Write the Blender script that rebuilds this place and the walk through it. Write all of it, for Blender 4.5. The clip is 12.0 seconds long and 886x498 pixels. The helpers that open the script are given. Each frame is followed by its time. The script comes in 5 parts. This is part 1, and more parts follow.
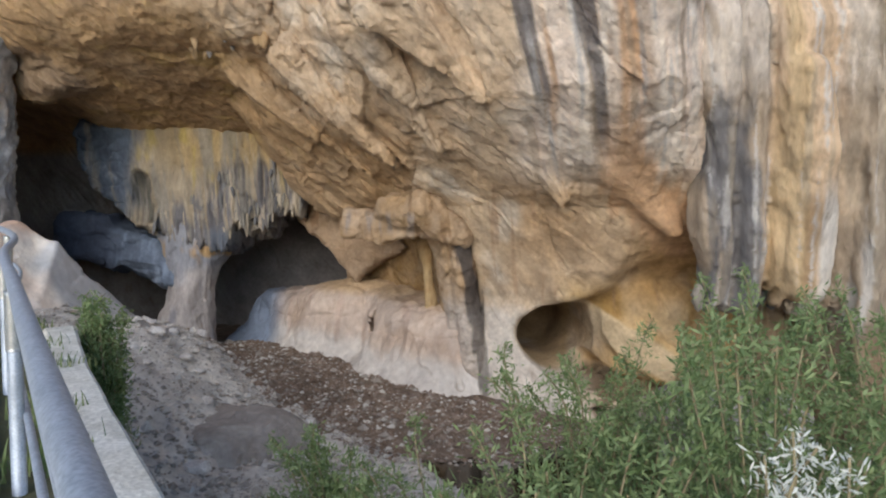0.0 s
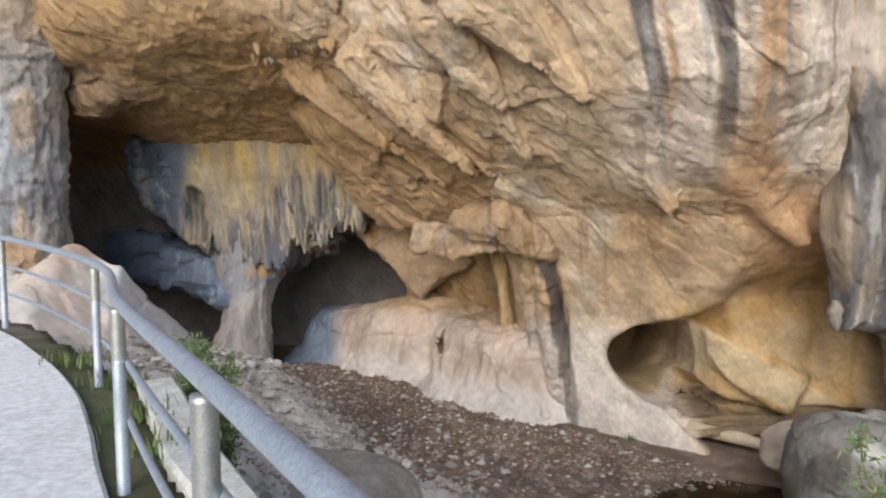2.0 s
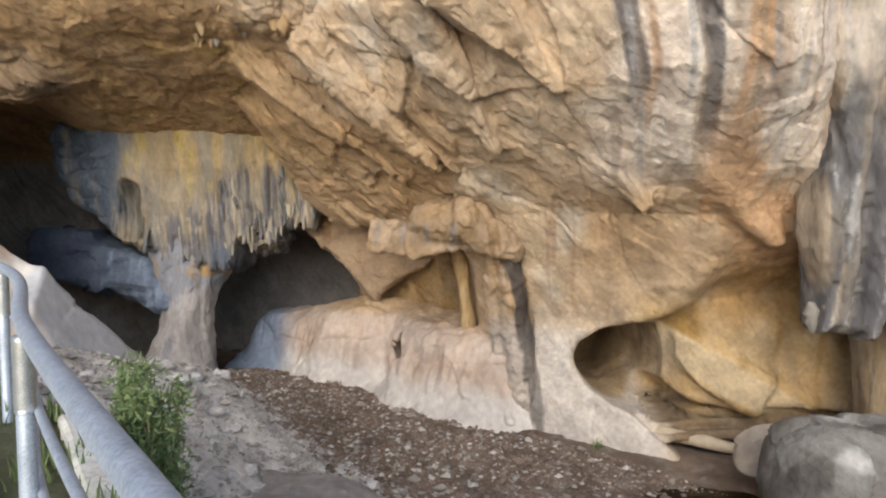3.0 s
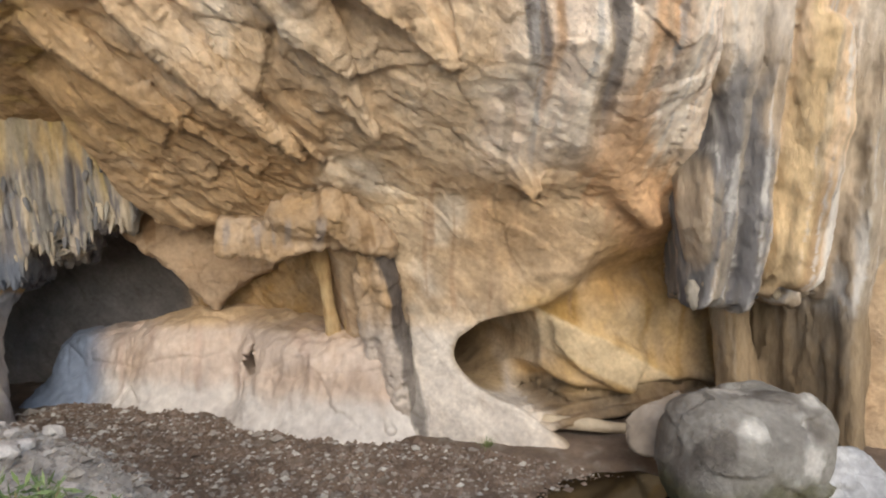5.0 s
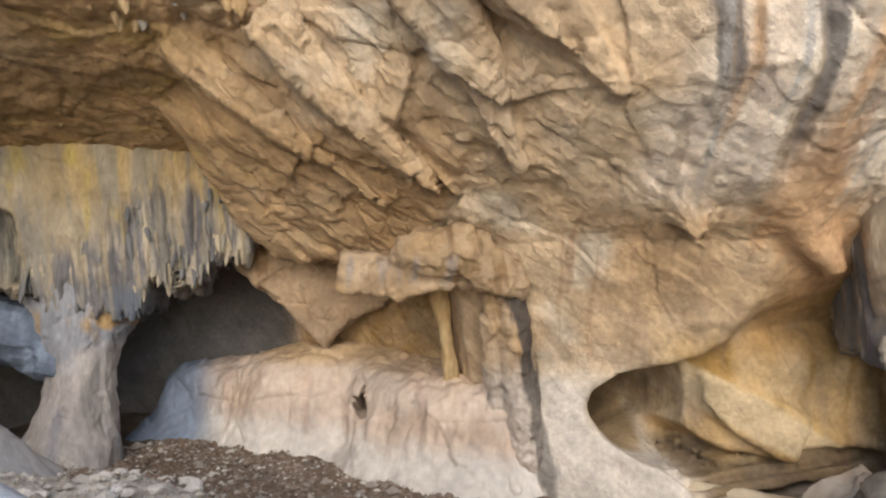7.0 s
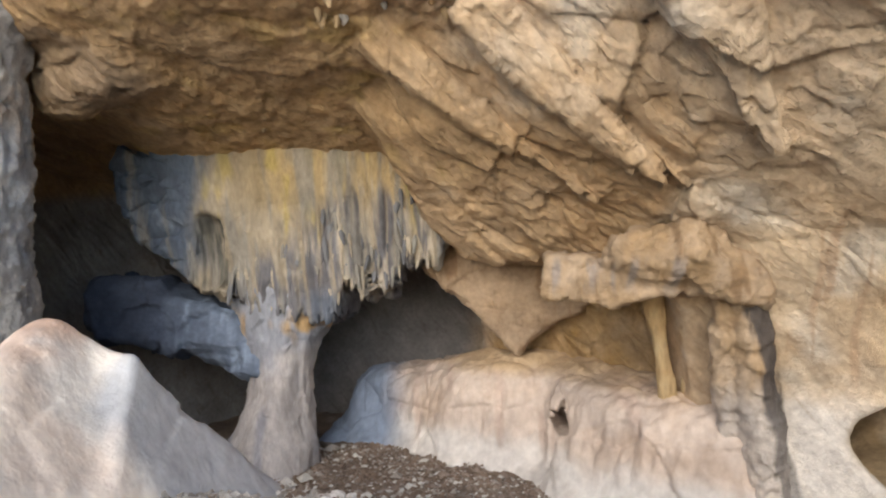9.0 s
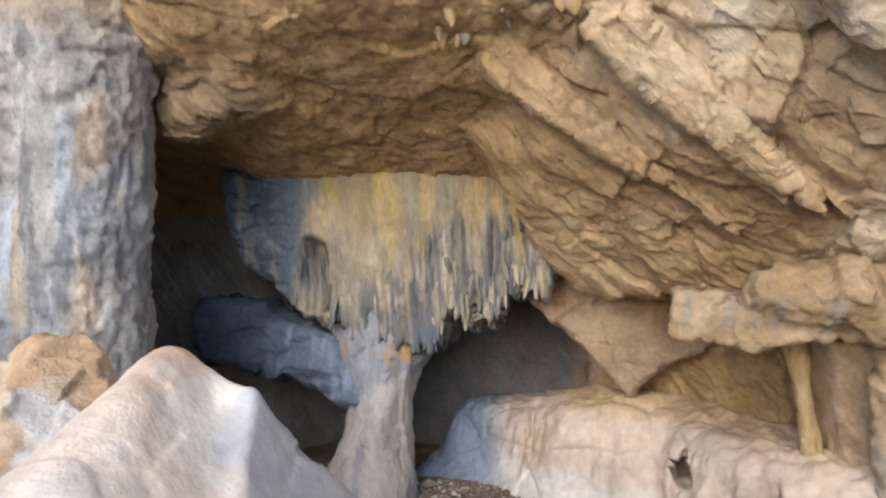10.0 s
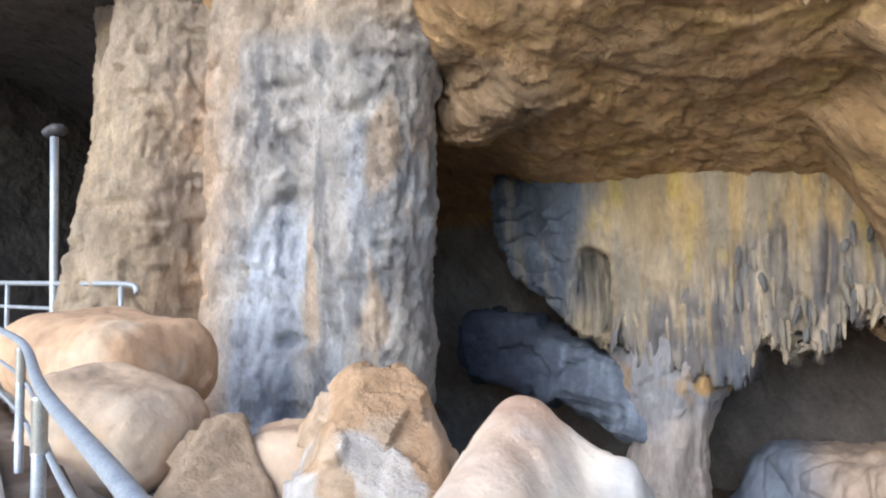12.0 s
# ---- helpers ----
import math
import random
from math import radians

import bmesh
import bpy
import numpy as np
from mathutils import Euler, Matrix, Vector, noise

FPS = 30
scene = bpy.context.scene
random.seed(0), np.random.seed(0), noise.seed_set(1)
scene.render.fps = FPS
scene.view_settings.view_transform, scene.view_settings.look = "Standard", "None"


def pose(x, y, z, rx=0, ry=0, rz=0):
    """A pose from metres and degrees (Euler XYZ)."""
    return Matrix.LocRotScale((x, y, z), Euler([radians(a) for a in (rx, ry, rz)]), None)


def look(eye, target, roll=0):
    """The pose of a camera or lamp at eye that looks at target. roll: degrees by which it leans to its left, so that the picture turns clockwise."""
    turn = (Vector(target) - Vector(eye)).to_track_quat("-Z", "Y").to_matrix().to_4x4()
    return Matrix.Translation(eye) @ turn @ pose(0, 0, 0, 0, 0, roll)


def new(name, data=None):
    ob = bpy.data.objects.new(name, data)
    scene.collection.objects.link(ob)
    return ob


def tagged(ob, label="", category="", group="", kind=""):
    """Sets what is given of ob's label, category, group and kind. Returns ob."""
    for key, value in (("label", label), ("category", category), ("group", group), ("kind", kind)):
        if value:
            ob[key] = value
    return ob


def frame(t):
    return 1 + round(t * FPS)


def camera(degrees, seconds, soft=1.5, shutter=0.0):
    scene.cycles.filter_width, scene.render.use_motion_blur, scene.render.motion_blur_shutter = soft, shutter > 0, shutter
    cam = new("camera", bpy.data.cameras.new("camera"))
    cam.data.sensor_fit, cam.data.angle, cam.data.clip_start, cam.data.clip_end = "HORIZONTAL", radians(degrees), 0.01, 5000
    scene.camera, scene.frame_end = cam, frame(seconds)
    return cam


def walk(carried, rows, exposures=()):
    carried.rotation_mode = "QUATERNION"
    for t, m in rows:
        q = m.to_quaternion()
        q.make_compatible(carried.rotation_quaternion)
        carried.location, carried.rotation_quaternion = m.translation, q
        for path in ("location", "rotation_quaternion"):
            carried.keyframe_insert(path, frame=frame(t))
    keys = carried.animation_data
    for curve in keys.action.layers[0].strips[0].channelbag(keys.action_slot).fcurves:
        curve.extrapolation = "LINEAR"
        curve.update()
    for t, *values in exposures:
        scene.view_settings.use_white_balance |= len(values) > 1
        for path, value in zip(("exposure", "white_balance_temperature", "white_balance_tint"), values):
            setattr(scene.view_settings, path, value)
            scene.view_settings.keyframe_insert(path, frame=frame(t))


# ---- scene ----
cam = camera(68.6, 12.0, 2.1)
PATH = [
    (0, (0.432, 0.014, 2.653), (0.324, 2.006, 2.512), 0.6),
    (0.5, (0.009, 0.326, 2.652), (-0.135, 2.315, 2.499), 0.4),
    (1, (-0.341, 0.669, 2.656), (-0.525, 2.655, 2.504), 0.0),
    (1.5, (-0.672, 1.046, 2.683), (-0.886, 3.03, 2.551), -0.2),
    (2, (-1.067, 1.398, 2.7), (-1.258, 3.386, 2.59), -0.7),
    (2.5, (-1.332, 1.827, 2.683), (-1.501, 3.817, 2.582), -0.8),
    (3, (-1.547, 2.298, 2.673), (-1.567, 4.294, 2.556), -0.3),
    (3.5, (-1.854, 2.651, 2.627), (-1.479, 4.61, 2.478), -0.1),
    (3.7, (-1.977, 2.837, 2.624), (-1.486, 4.77, 2.481), 0.1),
    (5.3, (-3.107, 4.147, 2.802), (-2.541, 6.057, 2.634), -2.5),
    (5.5, (-3.209, 4.296, 2.809), (-2.677, 6.217, 2.642), -2.4),
    (6, (-3.514, 4.655, 2.847), (-3.005, 6.584, 2.704), -2.2),
    (6.5, (-3.77, 4.96, 2.801), (-3.317, 6.905, 2.699), -2.2),
    (7, (-4.02, 5.318, 2.841), (-3.646, 7.282, 2.79), -1.4),
    (7.2, (-4.152, 5.441, 2.851), (-3.858, 7.419, 2.795), -1.6),
    (8.8, (-4.77, 6.55, 2.86), (-4.814, 8.55, 2.821), -2.1),
    (9, (-4.861, 6.682, 2.884), (-4.967, 8.679, 2.846), -2.3),
    (9.5, (-5.249, 6.97, 2.858), (-5.584, 8.942, 2.876), -2.1),
    (10, (-5.52, 7.295, 2.973), (-5.875, 9.263, 3.02), -0.9),
    (10.5, (-5.818, 7.653, 3.041), (-6.091, 9.634, 3.09), -0.3),
    (11, (-6.258, 7.962, 3.033), (-6.572, 9.938, 3.054), -0.4),
    (11.5, (-6.797, 8.232, 3.083), (-7.455, 10.12, 3.15), 0.2),
    (12, (-7.437, 8.417, 3.179), (-8.406, 10.165, 3.248), -0.1),
]
walk(cam, [(t, look(eye, target, roll)) for t, eye, target, roll in PATH],
     [(0, 0.36, 5950, 10), (1, 0.53, 6080, 10), (2.5, 0.65, 6250, 10), (3.3, 0.72, 6320, 10), (6, 0.73, 6500, 10), (9.5, 0.92, 6120, 10), (12, 1.02, 5850, 10)])

# ---- world, sun, exposure ----
world = bpy.data.worlds.new("sky")
scene.world = world
world.use_nodes = True
wn = world.node_tree
sky = wn.nodes.new("ShaderNodeTexSky")
sky.sky_type = 'NISHITA'
sky.sun_disc = False
sky.sun_elevation, sky.sun_rotation = radians(27), radians(191)
wn.links.new(sky.outputs[0], wn.nodes["Background"].inputs[0])
wn.nodes["Background"].inputs[1].default_value = 0.15
sun = new("sun", bpy.data.lights.new("sun", 'SUN'))
sun.data.energy, sun.data.angle, sun.data.color = 1.8, radians(50), (1.0, 0.91, 0.79)
sun.matrix_world = look((-10, -25, 24), (-2, 17, 2))

# ---- numeric helpers ----
RNG = np.random.default_rng(7)


def lattice(ix, iy, iz, k):
    h = (ix.astype(np.int64) * 374761393 + iy.astype(np.int64) * 668265263 + iz.astype(np.int64) * 2147483647 + k * 974634777) & 0xFFFFFFFF
    h = ((h ^ (h >> 13)) * 1274126177) & 0xFFFFFFFF
    h = ((h ^ (h >> 16)) * 2246822519) & 0xFFFFFFFF
    return ((h ^ (h >> 15)) & 0xFFFFFF) / float(0xFFFFFF)


def vnoise(p, scale, k=0):
    """Smooth value noise in -1..1; scale: metres per cell, one number or three."""
    q = p / np.asarray(scale, float)
    i = np.floor(q)
    w = q - i
    w = w * w * (3 - 2 * w)
    i = i.astype(np.int64)
    out = np.zeros(len(p))
    for dx in (0, 1):
        for dy in (0, 1):
            for dz in (0, 1):
                wt = (w[:, 0] if dx else 1 - w[:, 0]) * (w[:, 1] if dy else 1 - w[:, 1]) * (w[:, 2] if dz else 1 - w[:, 2])
                out += wt * lattice(i[:, 0] + dx, i[:, 1] + dy, i[:, 2] + dz, k)
    return out * 2 - 1


def fbm(p, scale, octaves=4, k=0, gain=0.5):
    s, a, out, tot = np.asarray(scale, float), 1.0, np.zeros(len(p)), 0.0
    for o in range(octaves):
        out += a * vnoise(p + 13.7 * o, s, k + o)
        tot += a
        a, s = a * gain, s * 0.5
    return out / tot


def facets(p, scale, k=0):
    """Broken-rock facets: every cell is a plane tilted at random. Returns the offset (about -1..1) and the gap to the next cell."""
    q = p / np.asarray(scale, float)
    i = np.floor(q).astype(np.int64)
    best = np.full(len(p), 9e9)
    second = np.full(len(p), 9e9)
    val = np.zeros(len(p))
    for dx in (-1, 0, 1):
        for dy in (-1, 0, 1):
            for dz in (-1, 0, 1):
                c = i + (dx, dy, dz)
                h = [lattice(c[:, 0], c[:, 1], c[:, 2], k + m) for m in range(7)]
                off = q - (c + np.stack(h[:3], 1))
                d = (off ** 2).sum(1)
                v = (off[:, 0] * (h[3] - .5) + off[:, 1] * (h[4] - .5) + off[:, 2] * (h[5] - .5)) * 1.6 + (h[6] - .5) * 0.9
                near = d < best
                second = np.where(near, best, np.minimum(second, d))
                val = np.where(near, v, val)
                best = np.where(near, d, best)
    return val, np.sqrt(second) - np.sqrt(best)


def step(a, b, x):
    w = np.clip((x - a) / (b - a), 0, 1)
    return w * w * (3 - 2 * w)


def smin(a, b, k):
    h = np.clip(0.5 + 0.5 * (b - a) / k, 0, 1)
    return b + (a - b) * h - k * h * (1 - h)


def smax(a, b, k):
    return -smin(-a, -b, k)


def ball(x, y, z, c, r, turn=0.0):
    """An ellipsoid, turned about z by degrees."""
    s, co = math.sin(radians(turn)), math.cos(radians(turn))
    u, v = x - c[0], y - c[1]
    u, v = (co * u + s * v) / r[0], (-s * u + co * v) / r[1]
    w = (z - c[2]) / r[2]
    return (np.sqrt(u * u + v * v + w * w + 1e-9) - 1) * min(r)


def slab_box(x, y, z, c, h, turn=0.0, tip=0.0, rnd=0.15):
    """A rounded box of half sizes h, turned about z and then tipped about its own x, in degrees."""
    s, co = math.sin(radians(turn)), math.cos(radians(turn))
    u, v, w = x - c[0], y - c[1], z - c[2]
    u, v = co * u + s * v, -s * u + co * v
    s, co = math.sin(radians(tip)), math.cos(radians(tip))
    u, w = co * u + s * w, -s * u + co * w
    a, b, d = np.abs(u) - h[0] + rnd, np.abs(v) - h[1] + rnd, np.abs(w) - h[2] + rnd
    out = np.sqrt(np.maximum(a, 0) ** 2 + np.maximum(b, 0) ** 2 + np.maximum(d, 0) ** 2)
    return out + np.minimum(np.maximum(a, np.maximum(b, d)), 0) - rnd


def limb(x, y, z, a, b, ra, rb):
    """A tapered capsule from a to b."""
    a, b = np.array(a, float), np.array(b, float)
    d = b - a
    t = np.clip(((x - a[0]) * d[0] + (y - a[1]) * d[1] + (z - a[2]) * d[2]) / (d @ d), 0, 1)
    return np.sqrt((x - a[0] - t * d[0]) ** 2 + (y - a[1] - t * d[1]) ** 2 + (z - a[2] - t * d[2]) ** 2) - (ra + (rb - ra) * t)


def blade(x, y, z, a, b, wide, deep):
    """A spur of rock from a down to b: a broad flat cheek, a sharp edge and a steep far side, tapering to a point."""
    a, b = np.array(a, float), np.array(b, float)
    u = b - a
    ln = np.linalg.norm(u)
    u /= ln
    n = np.array((-0.30, -0.85, 0.1))
    n -= (n @ u) * u
    n /= np.linalg.norm(n)
    s = np.cross(u, n)
    if s[0] > 0:
        s = -s
    px, py, pz = x - a[0], y - a[1], z - a[2]
    t = px * u[0] + py * u[1] + pz * u[2]
    h = px * n[0] + py * n[1] + pz * n[2]
    w = px * s[0] + py * s[1] + pz * s[2]
    k = 1 - 0.85 * np.clip(t / ln, 0, 1)
    cheek = h * 0.93 + w * 0.36 - deep * k
    steep = -w * 0.90 + h * 0.42 - 0.25 * deep * k
    return np.maximum(np.maximum(cheek, steep), np.maximum(np.maximum(t - ln, -t - 0.6), w - wide * k))


def surface(f, lo, hi, cell):
    """Surface nets: vertices and quads of f = 0 (f < 0 inside) in a box."""
    lo, hi = np.array(lo, float), np.array(hi, float)
    n = np.ceil((hi - lo) / cell).astype(int) + 1
    ax = [(lo[a] + cell * np.arange(n[a])).astype(np.float32) for a in range(3)]
    v = np.empty(n, np.float32)
    for s in range(0, n[0], 24):
        gx, gy, gz = np.meshgrid(ax[0][s:s + 24], ax[1], ax[2], indexing="ij")
        v[s:s + 24] = f(gx, gy, gz)
    neg = v < 0
    corners = [(a, b, c) for a in (0, 1) for b in (0, 1) for c in (0, 1)]
    cnt = sum(neg[a:n[0] - 1 + a, b:n[1] - 1 + b, c:n[2] - 1 + c].astype(np.int8) for a, b, c in corners)
    act = np.argwhere((cnt > 0) & (cnt < 8))
    val = np.stack([v[act[:, 0] + a, act[:, 1] + b, act[:, 2] + c] for a, b, c in corners], 1)
    pos, num = np.zeros((len(act), 3)), np.zeros(len(act))
    cs = np.array(corners, float)
    for p in range(8):
        for q in range(p + 1, 8):
            if np.abs(cs[p] - cs[q]).sum() == 1:
                cross = (val[:, p] < 0) != (val[:, q] < 0)
                t = np.where(cross, val[:, p] / np.where(cross, val[:, p] - val[:, q], 1), 0)
                pos += cross[:, None] * (cs[p] + t[:, None] * (cs[q] - cs[p]))
                num += cross
    verts = lo + cell * (act + pos / num[:, None])
    ids = np.full(n - 1, -1, np.int64)
    ids[tuple(act.T)] = np.arange(len(act))
    quads = []
    for axis in range(3):
        b, c = (axis + 1) % 3, (axis + 2) % 3
        a0 = [slice(None)] * 3
        a1 = [slice(None)] * 3
        a0[axis], a1[axis] = slice(0, -1), slice(1, None)
        e = np.argwhere(neg[tuple(a0)] != neg[tuple(a1)])
        e = e[(e[:, b] > 0) & (e[:, c] > 0) & (e[:, b] < n[b] - 1) & (e[:, c] < n[c] - 1)]
        flip = neg[tuple(e.T)]
        ring = []
        for db, dc in ((-1, -1), (0, -1), (0, 0), (-1, 0)):
            k = e.copy()
            k[:, b] += db
            k[:, c] += dc
            ring.append(ids[tuple(k.T)])
        ring = np.stack(ring, 1)
        ring[~flip] = ring[~flip][:, ::-1]
        quads.append(ring)
    return verts, np.concatenate(quads)


def finer(verts, quads):
    """Every quad into four."""
    e = np.concatenate([quads[:, [0, 1]], quads[:, [1, 2]], quads[:, [2, 3]], quads[:, [3, 0]]])
    e.sort(1)
    u, inv = np.unique(e[:, 0] * len(verts) + e[:, 1], return_inverse=True)
    mid = (verts[u // len(verts)] + verts[u % len(verts)]) / 2
    m = len(quads)
    inv = inv.ravel() + len(verts)
    e01, e12, e23, e30 = inv[:m], inv[m:2 * m], inv[2 * m:3 * m], inv[3 * m:]
    cen = np.arange(m) + len(verts) + len(u)
    out = np.concatenate([np.stack(s, 1) for s in ((quads[:, 0], e01, cen, e30), (e01, quads[:, 1], e12, cen), (cen, e12, quads[:, 2], e23), (e30, cen, e23, quads[:, 3]))])
    return np.concatenate([verts, mid, verts[quads].mean(1)]), out


def slope_of(f, p, h=0.03):
    g = np.stack([f(*(p + d).T) - f(*(p - d).T) for d in np.eye(3) * h], 1) / (2 * h)
    return g, np.linalg.norm(g, axis=1, keepdims=True) + 1e-6


def add_mesh(name, verts, quads, material, tint=None, smooth=True, parent=None):
    me = bpy.data.meshes.new(name)
    quads = np.asarray(quads)
    me.vertices.add(len(verts))
    me.vertices.foreach_set("co", np.asarray(verts, np.float32).ravel())
    k = quads.shape[1]
    me.loops.add(quads.size)
    me.loops.foreach_set("vertex_index", quads.ravel().astype(np.int32))
    me.polygons.add(len(quads))
    me.polygons.foreach_set("loop_start", np.arange(0, quads.size, k, dtype=np.int32))
    me.polygons.foreach_set("use_smooth", np.full(len(quads), smooth))
    me.update(calc_edges=True)
    me.validate()
    if tint is not None:
        at = me.color_attributes.new("tint", 'FLOAT_COLOR', 'POINT')
        at.data.foreach_set("color", np.concatenate([np.clip(tint[:, :3], 0.01, 0.95), tint[:, 3:] if tint.shape[1] == 4 else np.ones((len(tint), 1))], 1).astype(np.float32).ravel())
    me.materials.append(material)
    ob = new(name, me)
    ob.parent = parent
    return ob


def carve(name, f, lo, hi, cell, relief, paint, material, times=1, parent=None):
    """A rock: the solid f < 0 in a box, meshed, refined, roughened by relief(p, n) metres and coloured by paint(p, n)."""
    v, q = surface(f, lo, hi, cell)
    for _ in range(times):
        v, q = finer(v, q)
        g, m = slope_of(f, v)
        v = v - np.clip(f(*v.T)[:, None] * g / m ** 2, -cell / 2, cell / 2)
    g, m = slope_of(f, v, 0.06)
    nrm = g / m
    v = v + nrm * relief(v, nrm)[:, None]
    return add_mesh(name, v, q, material, paint(v, nrm), parent=parent)


def mix(a, b, w):
    w = np.clip(w, 0, 1)[:, None]
    return a * (1 - w) + np.asarray(b, float) * w


def flat(p, c):
    return np.tile(np.asarray(c, float), (len(p), 1))


# ---- materials ----
def nodes_of(name, rough=0.9):
    m = bpy.data.materials.new(name)
    m.use_nodes = True
    t = m.node_tree
    b = t.nodes["Principled BSDF"]
    b.inputs["Roughness"].default_value = rough
    b.inputs["Specular IOR Level"].default_value = 0.25
    return m, t, b


def tex(t, kind, scale, detail=4, vec=None, **kw):
    n = t.nodes.new(kind)
    n.inputs["Scale"].default_value = scale
    if kind == "ShaderNodeTexNoise":
        n.inputs["Detail"].default_value = detail
    if vec is not None:
        t.links.new(vec, n.inputs["Vector"])
    return n


def coords(t, scale=(1, 1, 1)):
    g = t.nodes.new("ShaderNodeNewGeometry")
    m = t.nodes.new("ShaderNodeMapping")
    m.inputs["Scale"].default_value = scale
    t.links.new(g.outputs["Position"], m.inputs["Vector"])
    return m.outputs[0]


def ramp(t, fac, stops):
    r = t.nodes.new("ShaderNodeValToRGB")
    while len(r.color_ramp.elements) < len(stops):
        r.color_ramp.elements.new(0.5)
    for e, (p, c) in zip(r.color_ramp.elements, stops):
        e.position, e.color = p, (*c, 1)
    t.links.new(fac, r.inputs[0])
    return r.outputs[0]


def blend(t, a, b, fac, mode='MULTIPLY'):
    n = t.nodes.new("ShaderNodeMix")
    n.data_type, n.blend_type = 'RGBA', mode
    if isinstance(fac, float):
        n.inputs[0].default_value = fac
    else:
        t.links.new(fac, n.inputs[0])
    t.links.new(a, n.inputs[6])
    t.links.new(b, n.inputs[7])
    return n.outputs[2]


def bump(t, b, height, strength, distance, prior=None):
    n = t.nodes.new("ShaderNodeBump")
    n.inputs["Strength"].default_value, n.inputs["Distance"].default_value = strength, distance
    t.links.new(height, n.inputs["Height"])
    if prior is not None:
        t.links.new(prior, n.inputs["Normal"])
    t.links.new(n.outputs[0], b.inputs["Normal"])
    return n.outputs[0]


def rock_material(name, stretch, contrast=0.5, relief=0.04, rough=0.92):
    m, t, b = nodes_of(name, rough)
    a = t.nodes.new("ShaderNodeAttribute")
    a.attribute_name = "tint"
    vec = coords(t, stretch)
    n1 = tex(t, "ShaderNodeTexNoise", 1.3, 8, vec)
    n2 = tex(t, "ShaderNodeTexNoise", 9.0, 6, vec)
    lo, hi = 1 - contrast, 1 + contrast * 0.6
    c = blend(t, a.outputs["Color"], ramp(t, n1.outputs[0], [(0.3, (lo, lo, lo)), (0.7, (hi, hi, hi * 0.98))]), 1.0)
    c = blend(t, c, ramp(t, n2.outputs[0], [(0.25, (0.84, 0.83, 0.82)), (0.75, (1.15, 1.15, 1.14))]), 1.0)
    t.links.new(c, b.inputs["Base Color"])
    n3 = tex(t, "ShaderNodeTexNoise", 3.0, 10, vec)
    n3.inputs["Roughness"].default_value = 0.65
    p = bump(t, b, n3.outputs[0], 0.9, relief)
    p = bump(t, b, n2.outputs[0], 0.6, relief * 0.35, p)
    n4 = tex(t, "ShaderNodeTexNoise", 24.0, 6, vec)
    n4.inputs["Roughness"].default_value = 0.7
    p = bump(t, b, n4.outputs[0], 0.9, relief * 0.3, p)
    return m


ROCK = rock_material("limestone", (1, 1, 1), 0.26, 0.075)


def cliff_material(name, grain):
    """Broken limestone: the common rock with splinters and scars along the grain of the beds."""
    m = rock_material(name, (1, 1, 1), 0.24, 0.06)
    t = m.node_tree
    b = t.nodes["Principled BSDF"]
    turn = t.nodes.new("ShaderNodeMapping")
    turn.inputs["Rotation"].default_value = Matrix(grain).to_euler()
    t.links.new(coords(t), turn.inputs["Vector"])
    wide = t.nodes.new("ShaderNodeMapping")
    wide.inputs["Scale"].default_value = (0.42, 2.0, 1.5)
    t.links.new(turn.outputs[0], wide.inputs["Vector"])
    splinter = tex(t, "ShaderNodeTexNoise", 1.9, 9, wide.outputs[0])
    splinter.inputs["Roughness"].default_value = 0.62
    splinter.inputs["Distortion"].default_value = 0.5
    scar = tex(t, "ShaderNodeTexVoronoi", 2.6, vec=wide.outputs[0])
    c = b.inputs["Base Color"].links[0].from_socket
    c = blend(t, c, ramp(t, splinter.outputs[0], [(0.28, (0.74, 0.69, 0.64)), (0.44, (1.0, 1.0, 1.0)), (0.72, (1.13, 1.12, 1.10))]), 1.0)
    t.links.new(c, b.inputs["Base Color"])
    prior = b.inputs["Normal"].links[0].from_socket
    prior = bump(t, b, splinter.outputs[0], 1.0, 0.12, prior)
    zone = next(n for n in t.nodes if n.type == 'ATTRIBUTE').outputs["Alpha"]
    t.links.new(zone, prior.node.inputs["Strength"])
    prior = bump(t, b, scar.outputs["Distance"], 0.7, 0.05, prior)
    t.links.new(zone, prior.node.inputs["Strength"])
    return m


GRAIN = np.array([(0.60, -0.25, -0.76), (0.78, 0.35, 0.50), (0.14, -0.90, 0.40)])
CLIFF = cliff_material("bedded_limestone", GRAIN.tolist())
FLOW = rock_material("flowstone", (1.5, 1.5, 0.5), 0.32, 0.07)
WEATHERED = rock_material("weathered_limestone", (1.8, 1.8, 1.2), 0.35, 0.09)
PALE = rock_material("worn_limestone", (0.6, 0.6, 0.45), 0.22, 0.03, 0.75)


def plain(name, c0, c1, scale, rough, relief=0.0, metal=0.0, stretch=(1, 1, 1)):
    m, t, b = nodes_of(name, rough)
    vec = coords(t, stretch)
    n = tex(t, "ShaderNodeTexNoise", scale, 8, vec)
    n2 = tex(t, "ShaderNodeTexNoise", scale * 7, 5, vec)
    c = ramp(t, n.outputs[0], [(0.3, c0), (0.7, c1)])
    c = blend(t, c, ramp(t, n2.outputs[0], [(0.3, (0.75, 0.75, 0.75)), (0.7, (1.2, 1.2, 1.2))]), 0.8)
    t.links.new(c, b.inputs["Base Color"])
    b.inputs["Metallic"].default_value = metal
    if relief:
        bump(t, b, n2.outputs[0], 0.7, relief)
    return m


